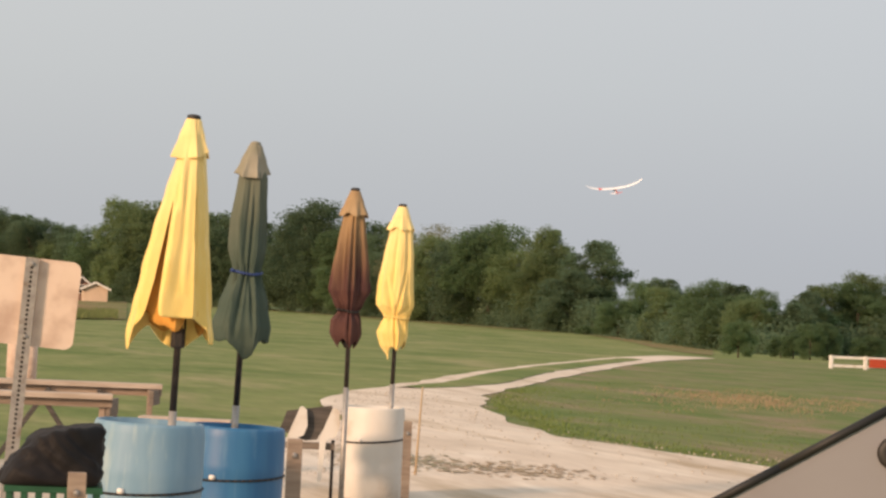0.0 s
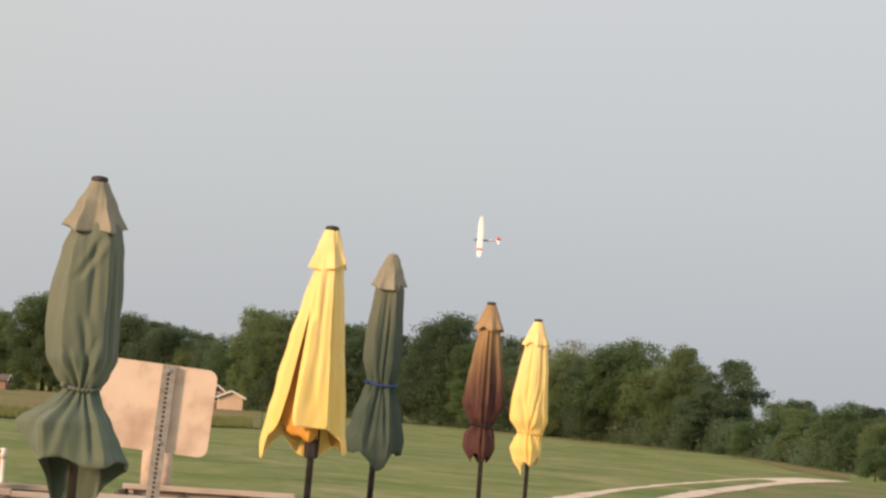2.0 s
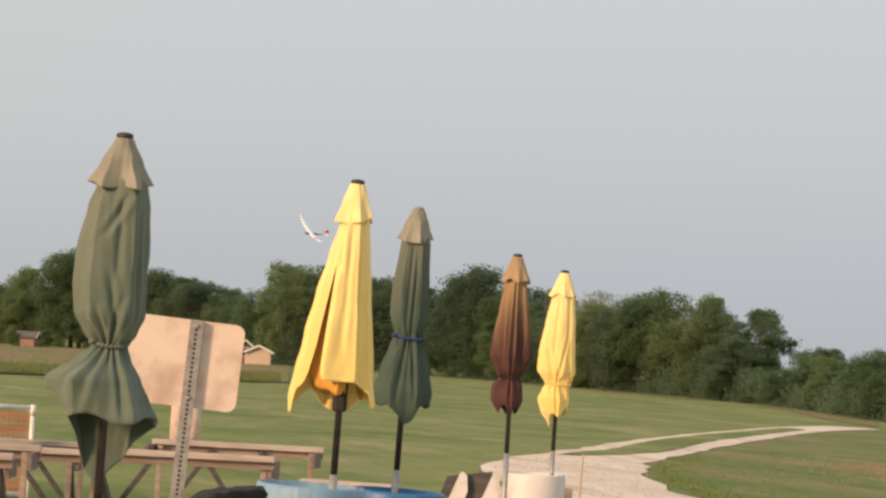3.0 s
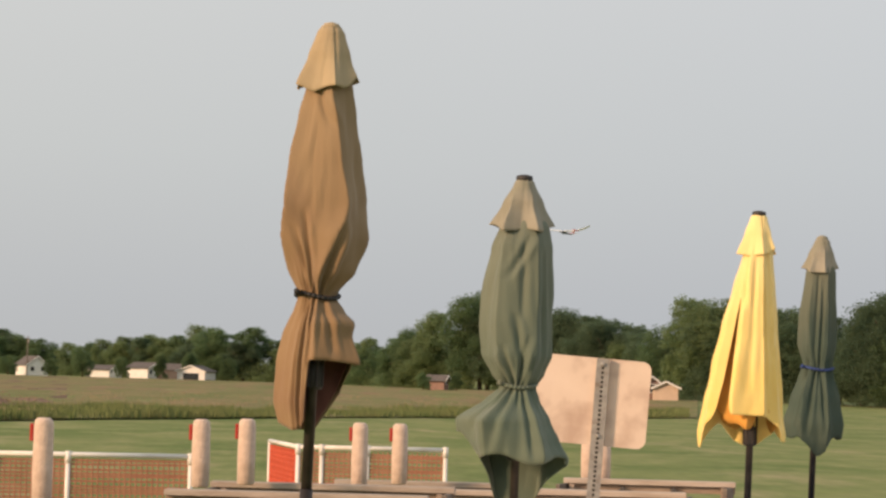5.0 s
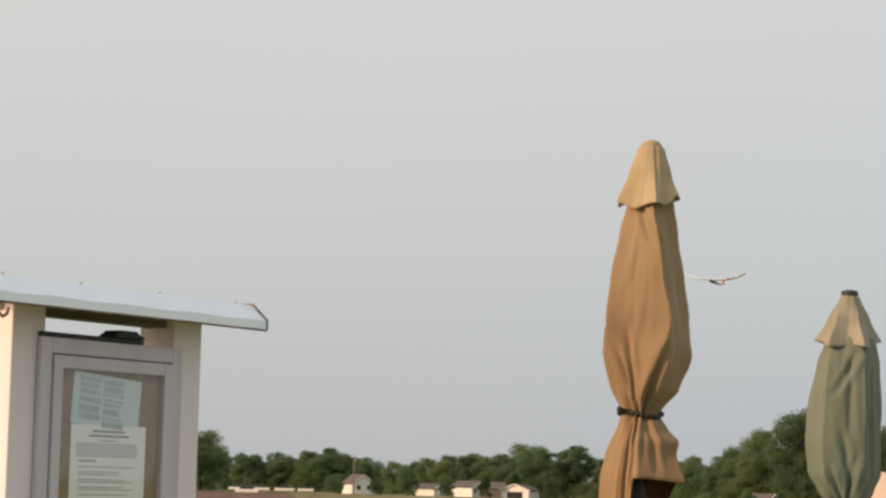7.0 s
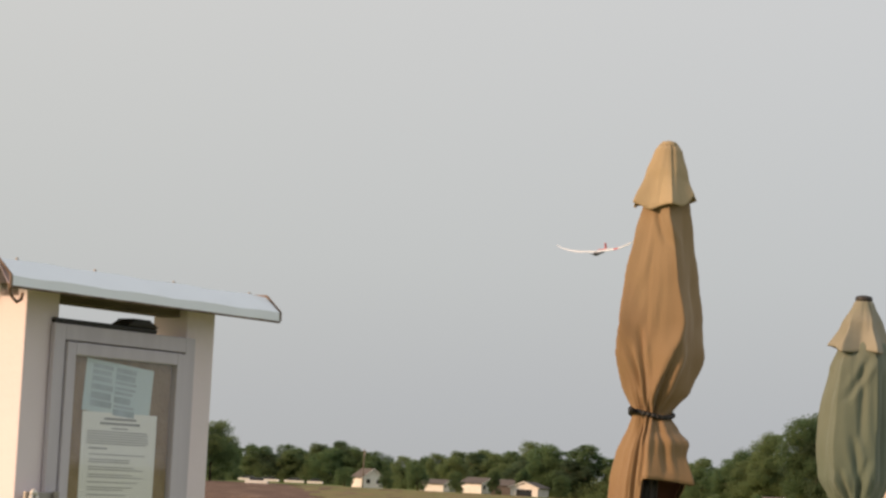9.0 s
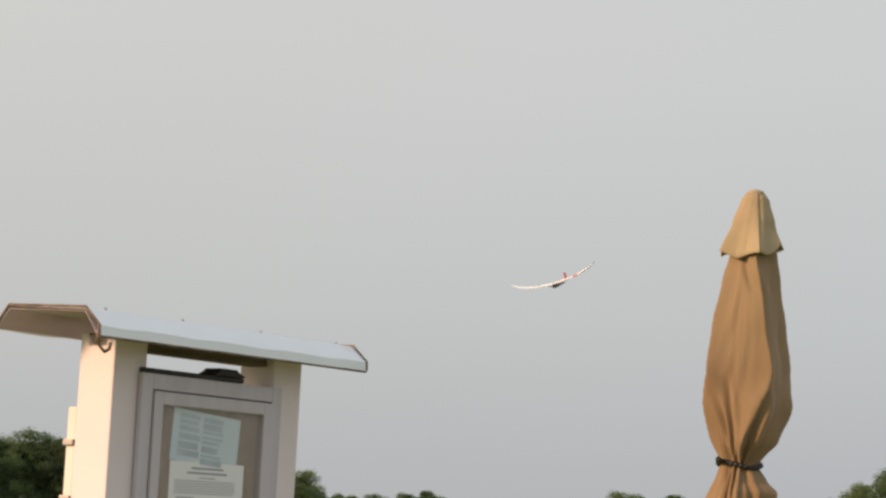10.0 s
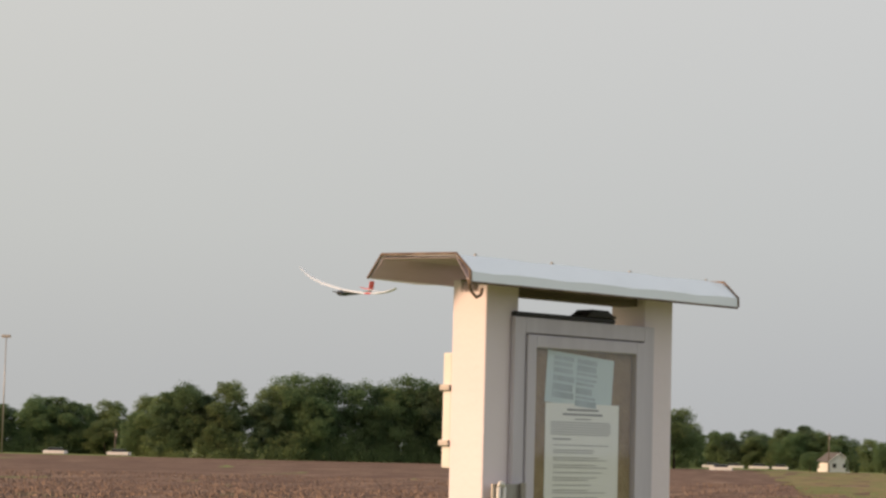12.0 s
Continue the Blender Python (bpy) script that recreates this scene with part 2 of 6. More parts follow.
M = {
    "grass": turf("mown_grass", (0.130, 0.176, 0.052), (0.205, 0.230, 0.086), (0.275, 0.272, 0.122), (0.325, 0.292, 0.155), (6, 10), 0.35),
    "soil": turf("plowed_soil", (0.120, 0.074, 0.056), (0.190, 0.124, 0.092), (0.092, 0.056, 0.044), (0.27, 0.19, 0.138), (4, 12), 0.7, grain=1.0),
    "meadow": turf("tall_meadow", (0.150, 0.170, 0.060), (0.215, 0.185, 0.085), (0.26, 0.185, 0.10), (0.24, 0.155, 0.095), (9, 34), 0.7, grain=0.8),
    "gravel": turf("gravel", (0.60, 0.505, 0.405), (0.70, 0.60, 0.49), (0.76, 0.67, 0.56), (0.42, 0.33, 0.225), (1.5, 5.0), 0.55, grain=0.3),
    "blade": material("grass_blade", (0.105, 0.150, 0.052), (0.170, 0.182, 0.076), 0.5, 0.9, mix=0.8, spec=0.15),
    "verge": material("verge_grass", (0.105, 0.160, 0.044), (0.150, 0.190, 0.066), 0.6, 0.9, mix=0.8, spec=0.12),
    "straw": material("dry_straw", (0.48, 0.38, 0.26), (0.32, 0.23, 0.14), 1.0, 0.9, mix=0.7, spec=0.15),
    "stubble": material("crop_stubble", (0.34, 0.26, 0.20), (0.15, 0.100, 0.078), 0.8, 0.9, mix=0.8, spec=0.1),
    "weed": material("dry_weeds", (0.335, 0.25, 0.175), (0.24, 0.20, 0.12), 0.6, 0.9, mix=0.8, spec=0.1),
    "leaf": material("leaf", (0.137, 0.206, 0.101), (0.178, 0.248, 0.118), 0.25, 0.7, mix=0.9, vary=0.20, spec=0.08, leafy=0.72),
    "leaf_dark": material("leaf_dark", (0.129, 0.188, 0.110), (0.162, 0.220, 0.126), 0.25, 0.7, mix=0.9, vary=0.18, spec=0.08, leafy=0.72),
    # pale species; its tone also carries the haze on the far west trees
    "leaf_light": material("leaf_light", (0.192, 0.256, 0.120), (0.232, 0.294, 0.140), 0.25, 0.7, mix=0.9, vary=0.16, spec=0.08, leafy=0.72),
    "leaf_pale": material("leaf_pale", (0.21, 0.225, 0.13), (0.26, 0.265, 0.165), 0.25, 0.7, mix=0.9, vary=0.15, spec=0.1, leafy=0.5),
    "bark": material("bark", (0.11, 0.085, 0.065), (0.06, 0.045, 0.035), 3.0, 0.95, bump=0.6, bump_scale=15),
    "yellow": material("yellow_canvas", (0.85, 0.645, 0.215), (0.81, 0.595, 0.17), 5, 0.85, bump=0.25, bump_scale=220, stain=(0.88, 0.68, 0.28), stain_scale=3, sheen=0.2, fade=((0.88, 0.69, 0.30), -0.1, -0.9)),
    "green": material("green_canvas", (0.094, 0.130, 0.095), (0.118, 0.150, 0.108), 5, 0.85, bump=0.25, bump_scale=220, stain=(0.130, 0.148, 0.105), stain_scale=3, sheen=0.2, fade=((0.146, 0.166, 0.124), -0.15, -1.0)),
    "faded_green": material("faded_green_canvas", (0.305, 0.285, 0.225), (0.245, 0.235, 0.18), 6, 0.85, bump=0.25, bump_scale=220, stain=(0.20, 0.20, 0.145), stain_scale=5),
    "forest": material("forest_canvas", (0.046, 0.074, 0.058), (0.064, 0.090, 0.068), 5, 0.85, bump=0.25, bump_scale=220, stain=(0.078, 0.100, 0.075), stain_scale=3, fade=((0.125, 0.14, 0.105), -0.15, -0.7)),
    "tan": material("tan_canvas", (0.222, 0.140, 0.070), (0.272, 0.180, 0.092), 3, 0.85, bump=0.25, bump_scale=220, stain=(0.185, 0.098, 0.058), stain_scale=2.6, stain_at=0.48, sheen=0.2, fade=((0.280, 0.198, 0.108), -0.2, -1.1)),
    "faded_tan": material("faded_tan_canvas", (0.41, 0.33, 0.205), (0.36, 0.28, 0.165), 5, 0.85, bump=0.25, bump_scale=220),
    "brown": material("brown_canvas", (0.066, 0.027, 0.025), (0.092, 0.040, 0.031), 5, 0.85, bump=0.25, bump_scale=220, fade=((0.34, 0.225, 0.11), -0.12, -0.78)),
    "faded_brown": material("faded_brown_canvas", (0.37, 0.265, 0.15), (0.31, 0.21, 0.11), 6, 0.85, bump=0.25, bump_scale=220),
    "dirt": material("bare_dirt", (0.44, 0.33, 0.225), (0.36, 0.27, 0.17), 2.0, 0.95, bump=0.6, bump_scale=30, stain=(0.34, 0.28, 0.17), stain_scale=1.2, stain_at=0.52),
    "trodden": material("trodden_weeds", (0.27, 0.25, 0.15), (0.38, 0.32, 0.22), 3.0, 0.95, mix=0.9, bump=0.4, bump_scale=30),
    "stone": material("pale_stone", (0.46, 0.39, 0.31), (0.30, 0.25, 0.20), 3.0, 0.9, mix=0.9),
    "lining": material("dull_zinc", (0.55, 0.475, 0.54), (0.45, 0.39, 0.44), 18, 0.7, 0.1, stain=(0.30, 0.245, 0.22), stain_scale=9, stretch=(0.3, 2, 1)),
    "bank": turf("bank_turf", (0.115, 0.165, 0.046), (0.170, 0.190, 0.072), (0.215, 0.190, 0.105), (0.265, 0.200, 0.130), (2.4, 7.0), 0.75, grain=0.6),
    # orange copy of the yellow canvas, shade put into the colour
    "yellow_fold": material("yellow_canvas_painted_shade", (0.62, 0.31, 0.06), (0.56, 0.27, 0.05), 5, 0.9, bump=0.25, bump_scale=220),
    # reddish inner face of the tan canvas, darkened to hold its shade
    "inside": material("canvas_underside_shade", (0.20, 0.085, 0.06), (0.15, 0.06, 0.045), 5, 0.9),
    "pole": material("dark_metal_pole", (0.035, 0.03, 0.028), (0.06, 0.05, 0.045), 20, 0.45, 0.5),
    "steel": material("galvanised_steel", (0.42, 0.40, 0.37), (0.33, 0.31, 0.29), 25, 0.5, 0.6, stain=(0.26, 0.21, 0.17), stain_scale=12),
    "strap": material("black_strap", (0.02, 0.02, 0.02), None, 20, 0.6),
    "blue_strap": material("blue_cord", (0.03, 0.06, 0.20), None, 20, 0.7),
    "sheet": material("bare_aluminium_sheet", (0.70, 0.575, 0.475), (0.62, 0.50, 0.41), 4, 0.6, 0.0, stain=(0.47, 0.35, 0.28), stain_scale=4.2, stain_at=0.49, bump=0.05, bump_scale=8),
    "light_blue": material("faded_blue_plastic", (0.150, 0.275, 0.385), (0.205, 0.33, 0.43), 3, 0.5, stain=(0.30, 0.40, 0.44), stain_scale=4, stretch=(4, 4, 0.6)),
    "deep_blue": material("blue_plastic", (0.026, 0.122, 0.275), (0.038, 0.150, 0.305), 3, 0.45, stain=(0.085, 0.20, 0.34), stain_scale=4, stretch=(4, 4, 0.6)),
    "white_plastic": material("dirty_white_plastic", (0.66, 0.645, 0.60), (0.58, 0.555, 0.50), 3, 0.5, stain=(0.45, 0.38, 0.30), stain_scale=3.5, stain_at=0.56),
    "wood": material("weathered_wood", (0.36, 0.285, 0.22), (0.26, 0.195, 0.148), 14, 0.9, bump=0.5, bump_scale=40, vary=0.18, stretch=(0.25, 3, 3), stain=(0.24, 0.185, 0.14), stain_scale=2.5),
    # the seat's dark board; on bench braces it paints in their shade
    "dark_board": material("dark_board", (0.060, 0.055, 0.050), (0.10, 0.09, 0.08), 14, 0.9, bump=0.4, bump_scale=40, stretch=(0.3, 3, 3)),
    "bleached_wood": material("bleached_wood", (0.47, 0.40, 0.335), (0.37, 0.305, 0.25), 14, 0.9, bump=0.4, bump_scale=40, vary=0.12, stretch=(0.25, 3, 3), stain=(0.33, 0.27, 0.21), stain_scale=2.5),
    "grey_wood": material("grey_wood", (0.20, 0.17, 0.14), (0.13, 0.105, 0.085), 14, 0.9, bump=0.5, bump_scale=40, vary=0.15, stretch=(0.25, 3, 3)),
    "carpet": material("beige_carpet_wrap", (0.66, 0.52, 0.42), (0.57, 0.44, 0.35), 25, 1.0, bump=0.9, bump_scale=70, stain=(0.52, 0.39, 0.30), stain_scale=4, sheen=0.3, spec=0.05),
    "red": material("red_plastic", (0.42, 0.035, 0.025), (0.36, 0.03, 0.02), 10, 0.5),
    "pvc": material("white_pvc", (0.80, 0.77, 0.72), (0.74, 0.70, 0.64), 8, 0.4, stain=(0.62, 0.56, 0.48), stain_scale=3),
    "net": material("orange_plastic_mesh", (0.40, 0.185, 0.11), (0.32, 0.145, 0.085), 8, 0.6),
    "red_net": material("red_plastic_mesh", (0.50, 0.075, 0.03), (0.42, 0.06, 0.025), 8, 0.6),
    "white_paint": material("white_paint", (0.82, 0.725, 0.755), (0.79, 0.695, 0.725), 5, 0.5, bump=0.1, bump_scale=60, stain=(0.74, 0.68, 0.69), stain_scale=4, stain_at=0.6),
    "roof_metal": material("white_roof_metal", (0.88, 0.92, 0.97), (0.84, 0.88, 0.93), 6, 0.35, 0.05, stain=(0.74, 0.76, 0.78), stain_scale=7, stain_at=0.6),
    "rust": material("rusty_edge", (0.13, 0.09, 0.07), (0.24, 0.18, 0.14), 30, 0.9),
    "alu": material("brushed_aluminium", (0.58, 0.545, 0.59), (0.52, 0.485, 0.53), 30, 0.45, 0.2, stretch=(1, 1, 0.1)),
    "cork": material("cork_board", (0.34, 0.245, 0.155), (0.26, 0.18, 0.11), 40, 0.95, bump=0.4, bump_scale=120, stain=(0.33, 0.25, 0.16), stain_scale=6),
    "paper": material("paper", (0.90, 0.90, 0.88), (0.86, 0.86, 0.84), 4, 0.8),
    "blue_paper": material("bluish_paper", (0.64, 0.74, 0.77), (0.56, 0.67, 0.71), 5, 0.7, stain=(0.70, 0.78, 0.78), stain_scale=12),
    "ink": material("printed_ink", (0.36, 0.36, 0.37), None, 20, 0.8),
    "pale_ink": material("pale_printed_ink", (0.50, 0.585, 0.64), None, 20, 0.8),
    "black": material("black_plastic", (0.022, 0.021, 0.021), (0.035, 0.032, 0.03), 15, 0.55),
    "cover": material("black_vinyl_cover", (0.014, 0.013, 0.014), (0.022, 0.020, 0.020), 4, 0.62, bump=0.05, bump_scale=10, spec=0.14),
    "green_plastic": material("green_plastic", (0.02, 0.10, 0.05), None, 10, 0.5),
    "house_white": material("white_siding", (0.78, 0.76, 0.72), (0.70, 0.68, 0.63), 1.0, 0.8),
    "house_tan": material("tan_siding", (0.62, 0.47, 0.35), (0.56, 0.42, 0.31), 1.0, 0.8),
    "shingle": material("roof_shingle", (0.13, 0.115, 0.105), (0.09, 0.08, 0.075), 2.0, 0.9),
    "brick": material("red_brick", (0.30, 0.19, 0.15), (0.24, 0.15, 0.12), 2.0, 0.9),
    # window glass, and the painted shade of the open garage
    "dark_glass": material("dark_glass", (0.03, 0.035, 0.04), None, 2.0, 0.1),
    "car_paint": material("silver_paint", (0.304, 0.299, 0.320), (0.278, 0.267, 0.287), 3, 0.35, 0.3, stain=(0.22, 0.185, 0.17), stain_scale=3),
    "foam_white": material("white_foam", (0.88, 0.88, 0.88), (0.84, 0.84, 0.84), 4, 0.5),
    "foam_red": material("red_foam", (0.80, 0.13, 0.10), (0.74, 0.11, 0.08), 4, 0.5),
    "foam_grey": material("grey_foam", (0.10, 0.11, 0.13), (0.07, 0.08, 0.09), 4, 0.4),
}
glass = bpy.data.materials.new("clear_glass")
glass.use_nodes = True
gn, gl = glass.node_tree.nodes, glass.node_tree.links
clear, shine, both = gn.new("ShaderNodeBsdfTransparent"), gn.new("ShaderNodeBsdfGlossy"), gn.new("ShaderNodeMixShader")
shine.inputs["Roughness"].default_value, both.inputs[0].default_value = 0.04, 0.07
gl.new(clear.outputs[0], both.inputs[1])
gl.new(shine.outputs[0], both.inputs[2])
gl.new(both.outputs[0], gn["Material Output"].inputs[0])
M["glass"] = glass


# ---- mesh helpers ----
def mesh_from(name, bm, mat, smooth=False):
    me = bpy.data.meshes.new(name)
    bm.normal_update()
    bm.to_mesh(me)
    bm.free()
    for m in (mat if isinstance(mat, (list, tuple)) else [mat]):
        me.materials.append(M[m])
    if smooth:
        for f in me.polygons:
            f.use_smooth = True
    return me


def part(name, bm, mat, parent=None, label="", smooth=False, at=None):
    ob = new(name, mesh_from(name, bm, mat, smooth))
    ob.parent = parent
    if at is not None:
        ob.matrix_basis = at
    if label:
        ob["label"] = label
    return ob


def thing(name, m, label, category, group="", kind=""):
    ob = new(name)
    ob.empty_display_size = 0.1
    ob.matrix_basis = m
    return tagged(ob, label, category, group, kind)


def box(lo, hi, bevel=0.0, bm=None, m=None):
    bm = bm or bmesh.new()
    c = [(a + b) / 2 for a, b in zip(lo, hi)]
    s = [abs(b - a) for a, b in zip(lo, hi)]
    mat = Matrix.Translation(c) @ Matrix.Diagonal((*s, 1))
    r = bmesh.ops.create_cube(bm, size=1.0, matrix=(m @ mat) if m is not None else mat)
    if bevel:
        ed = list({e for v in r["verts"] for e in v.link_edges})
        bmesh.ops.bevel(bm, geom=ed, offset=bevel, segments=2, affect='EDGES', profile=0.6)
    return bm


def rod(a, b, r0, r1=None, seg=10, bm=None, caps=True):
    """A round bar from a to b."""
    bm = bm or bmesh.new()
    a, b = Vector(a), Vector(b)
    d = b - a
    mat = Matrix.Translation((a + b) / 2) @ d.to_track_quat('Z', 'Y').to_matrix().to_4x4()
    bmesh.ops.create_cone(bm, cap_ends=caps, segments=seg, radius1=r0, radius2=r0 if r1 is None else r1, depth=d.length, matrix=mat)
    return bm


def lathe(rows, seg=28, bm=None, cap=True):
    """A turned body from (radius, height) rows."""
    bm = bm or bmesh.new()
    rings = []
    for r, z in rows:
        rings.append([bm.verts.new((r * math.cos(2 * math.pi * i / seg), r * math.sin(2 * math.pi * i / seg), z)) for i in range(seg)])
    for a, b in zip(rings, rings[1:]):
        for i in range(seg):
            bm.faces.new((a[i], a[(i + 1) % seg], b[(i + 1) % seg], b[i]))
    if cap:
        bm.faces.new(list(reversed(rings[0])))
        bm.faces.new(rings[-1])
    return bm


def plank(a, b, width, thick, bevel=0.006, up=(0, 0, 1)):
    """A board from a to b."""
    a, b = Vector(a), Vector(b)
    x = (b - a).normalized()
    y = Vector(up).cross(x).normalized()
    z = x.cross(y)
    m = Matrix((x, y, z)).transposed().to_4x4()
    m.translation = (a + b) / 2
    l = (b - a).length
    return box((-l / 2, -width / 2, -thick / 2), (l / 2, width / 2, thick / 2), bevel, m=m)


def lerp_rows(rows, d):
    for p, q in zip(rows, rows[1:]):
        if d <= q[0]:
            k = (d - p[0]) / (q[0] - p[0])
            k = k * k * (3 - 2 * k) * 0.5 + k * 0.5
            return [x + (y - x) * k for x, y in zip(p, q)]
    return list(rows[-1])


def smooth01(a, b, x):
    t = min(max((x - a) / (b - a), 0), 1)
    return t * t * (3 - 2 * t)


# ---- ground ----
def ground_z(x, y):
    r = math.hypot(x, y)
    return -1.2 * min(max((r - 25) / 135, 0), 1)


def polar(az, r):
    return r * math.sin(radians(az)), r * math.cos(radians(az))


def ground_sheet():
    bm = bmesh.new()
    radii = [0.5, 3, 6, 10, 14, 18, 22, 25, 28, 32, 37, 43, 50, 58, 68, 80, 95, 112, 132, 160, 200, 260, 340, 450, 600, 850, 1300, 2200, 4000]
    seg = 96
    rings = []
    for r in radii:
        ring = []
        for i in range(seg):
            a = 2 * math.pi * i / seg
            x, y = r * math.sin(a), r * math.cos(a)
            ring.append(bm.verts.new((x, y, ground_z(x, y))))
        rings.append(ring)
    c = bm.verts.new((0, 0, 0))
    for i in range(seg):
        bm.faces.new((c, rings[0][(i + 1) % seg], rings[0][i]))
    for a, b in zip(rings, rings[1:]):
        for i in range(seg):
            bm.faces.new((a[i], a[(i + 1) % seg], b[(i + 1) % seg], b[i]))
    return tagged(part("ground", bm, "grass", smooth=True), "mown green grass with drier streaks", "grass", kind="structure")


ground_sheet()


def sector(name, az0, az1, near, far, mat, lift, label, category, rough=0.0, slant=0.0):
    """A patch of another ground laid over the grass between two bearings and two distances."""
    bm = bmesh.new()
    n, m = 60, 26
    grid = []
    for i in range(n + 1):
        az = az0 + (az1 - az0) * i / n
        a, b = near(az), far(az)
        col = []
        side = slant * (1 - i / n) ** 3
        base = az
        for j in range(m + 1):
            az = base + side * (j / m + 0.34 * noise.noise((j * 1.3, 2, 0)))
            x, y = polar(az, a * (b / a) ** (j / m))
            col.append(bm.verts.new((x, y, ground_z(x, y) + lift + (rough * noise.noise((x * 0.3, y * 0.12, 0)) if 0 < j < m else 0))))
        grid.append(col)
    for i in range(n):
        for j in range(m):
            bm.faces.new((grid[i][j], grid[i + 1][j], grid[i + 1][j + 1], grid[i][j + 1]))
    return tagged(part(name, bm, mat, smooth=True), label, category, kind="structure")


def field_edge(az):
    """Distance of the far edge of the mown runway."""
    return 79 + 29 * (az + 9.7) / 7.3 if az < -2.4 else 108 + 64 * (az + 2.4) / 11.1


sector("plowed_field", -60, -5.9, lambda a: max(field_edge(a), 48) + 2 * noise.noise((a * 1.7, 3, 0)), lambda a: 480 + 90 * smooth01(-20, -8, a), "soil", 0.05,
       "brown plowed field with crop stubble", "field", 0.12)
sector("meadow", -6.6, 9.2, lambda a: field_edge(a), lambda a: 560 - 120 * smooth01(-3, 3, a) - 110 * smooth01(4, 8, a), "meadow", 0.085,
       "uncut meadow of tall green and rusty grass", "meadow", 0.2, -2.2)
sector("field_margin", 9.0, 23.3, lambda a: 330 - 110 * smooth01(9, 20, a) - 92 * smooth01(19.5, 23.5, a) + 2 * noise.noise((a, 0, 0)), lambda a: 362 - 110 * smooth01(9, 20, a) - 92 * smooth01(19.5, 23.5, a),
       "meadow", 0.03, "strip of rough dry ground along the trees", "field", 0.0)


def bend(a, b, c, d, k):
    """A smooth curve from b to c."""
    return 0.5 * (2 * b + (c - a) * k + (2 * a - 5 * b + 4 * c - d) * k * k + (3 * b - a - 3 * c + d) * k * k * k)


def strip(name, pairs, mat, lift, label, category, cuts=14, wobble=0.16):
    """A road laid on the ground between pairs of left and right edge points."""
    bm = bmesh.new()
    rows = []
    ends = [pairs[0]] + pairs + [pairs[-1]]
    for p0, p1, p2, p3 in zip(ends, ends[1:], ends[2:], ends[3:]):
        for i in range(cuts):
            rows.append(tuple(tuple(bend(p0[s][c], p1[s][c], p2[s][c], p3[s][c], i / cuts) for c in (0, 1)) for s in (0, 1)))
    rows.append(pairs[-1])
    prev = None
    for l, r in rows:
        w = wobble * noise.noise((l[1] * 0.6, l[0] * 0.6, 1))
        v = wobble * noise.noise((r[1] * 0.6, r[0] * 0.6, 7))
        cur = []
        for j in range(9):
            k = j / 8
            x, y = l[0] + w + (r[0] + v - l[0] - w) * k, l[1] + (r[1] - l[1]) * k
            cur.append(bm.verts.new((x, y, ground_z(x, y) + lift + 0.02 * math.sin(math.pi * k))))
        if prev:
            for a, b, c, d in zip(prev, prev[1:], cur[1:], cur):
                bm.faces.new((a, b, c, d))
        prev = cur
    return tagged(part(name, bm, mat, smooth=True), label, category, kind="structure")


strip("gravel_road", [((0.2, 8.0), (14.0, 10.0)), ((0.7, 15.0), (11.5, 17.5)), ((2.0, 19.6), (10.5, 19.8)), ((4.6, 22.4), (9.75, 22.4)), ((6.9, 27.0), (9.35, 26.6)), ((8.4, 33.8), (10.7, 32.8)),
                      ((9.9, 38.4), (12.4, 38.4)), ((12.0, 42.9), (14.4, 43.2)), ((20.7, 62.6), (23.1, 62.2)), ((34.3, 90.6), (36.3, 89.4)), ((43.6, 107.5), (45.6, 105.5))],
      "gravel", 0.03, "pale gravel track winding across the grass", "road")
strip("grass_bank", [((14.0, 10.0), (30, 14)), ((11.5, 17.5), (32, 22)), ((9.8, 21.2), (34, 30)), ((9.2, 26.6), (36, 38)), ((10.5, 32.8), (38, 46)), ((12.2, 38.4), (40, 52)), ((14.2, 43.2), (44, 60)),
                      ((22.9, 62.2), (54, 80)), ((36.1, 89.4), (62, 100)), ((45.4, 105.5), (70, 112))], "bank", 0.016, "rough green bank beside the gravel track", "grass", wobble=0.0)
strip("track_verge", [((11.6, 41.4), (12.0, 41.0)), ((14.0, 46.0), (15.2, 46.2)), ((21.2, 62.6), (22.3, 62.2)), ((34.8, 90.4), (35.6, 89.7))], "grass", 0.056,
      "grass ridge between the wheel tracks", "grass", wobble=0.12)


def dirt_flecks(name, x, y, sx, sy, n, mat, label, seed):
    """Thin frayed crusts lying on the gravel, dense in the middle."""
    rs = random.Random(seed)
    vs, fs = [], []
    for _ in range(n):
        cx, cy = x + rs.gauss(0, sx), y + rs.gauss(0, sy)
        r = rs.uniform(0.008, 0.036)
        j = len(vs)
        for i in range(9):
            a = 2 * math.pi * i / 9
            q = r * rs.uniform(0.45, 1.2)
            px, py = cx + q * math.cos(a), cy + 2.6 * q * math.sin(a)
            vs.append((px, py, ground_z(px, py) + 0.056 + 0.000006 * len(fs)))
        fs.append(tuple(range(j, j + 9)))
    me = bpy.data.meshes.new(name)
    me.from_pydata(vs, [], fs)
    me.materials.append(M[mat])
    return tagged(new(name, me), label, "dirt", kind="stuff")


dirt_flecks("trodden_weeds", 5.95, 21.0, 0.26, 0.60, 520, "trodden", "trodden dark weeds and dirt on the gravel", 1)
dirt_flecks("bare_dirt", 6.75, 20.0, 0.40, 0.45, 320, "dirt", "bare brown dirt worn through the gravel", 2)


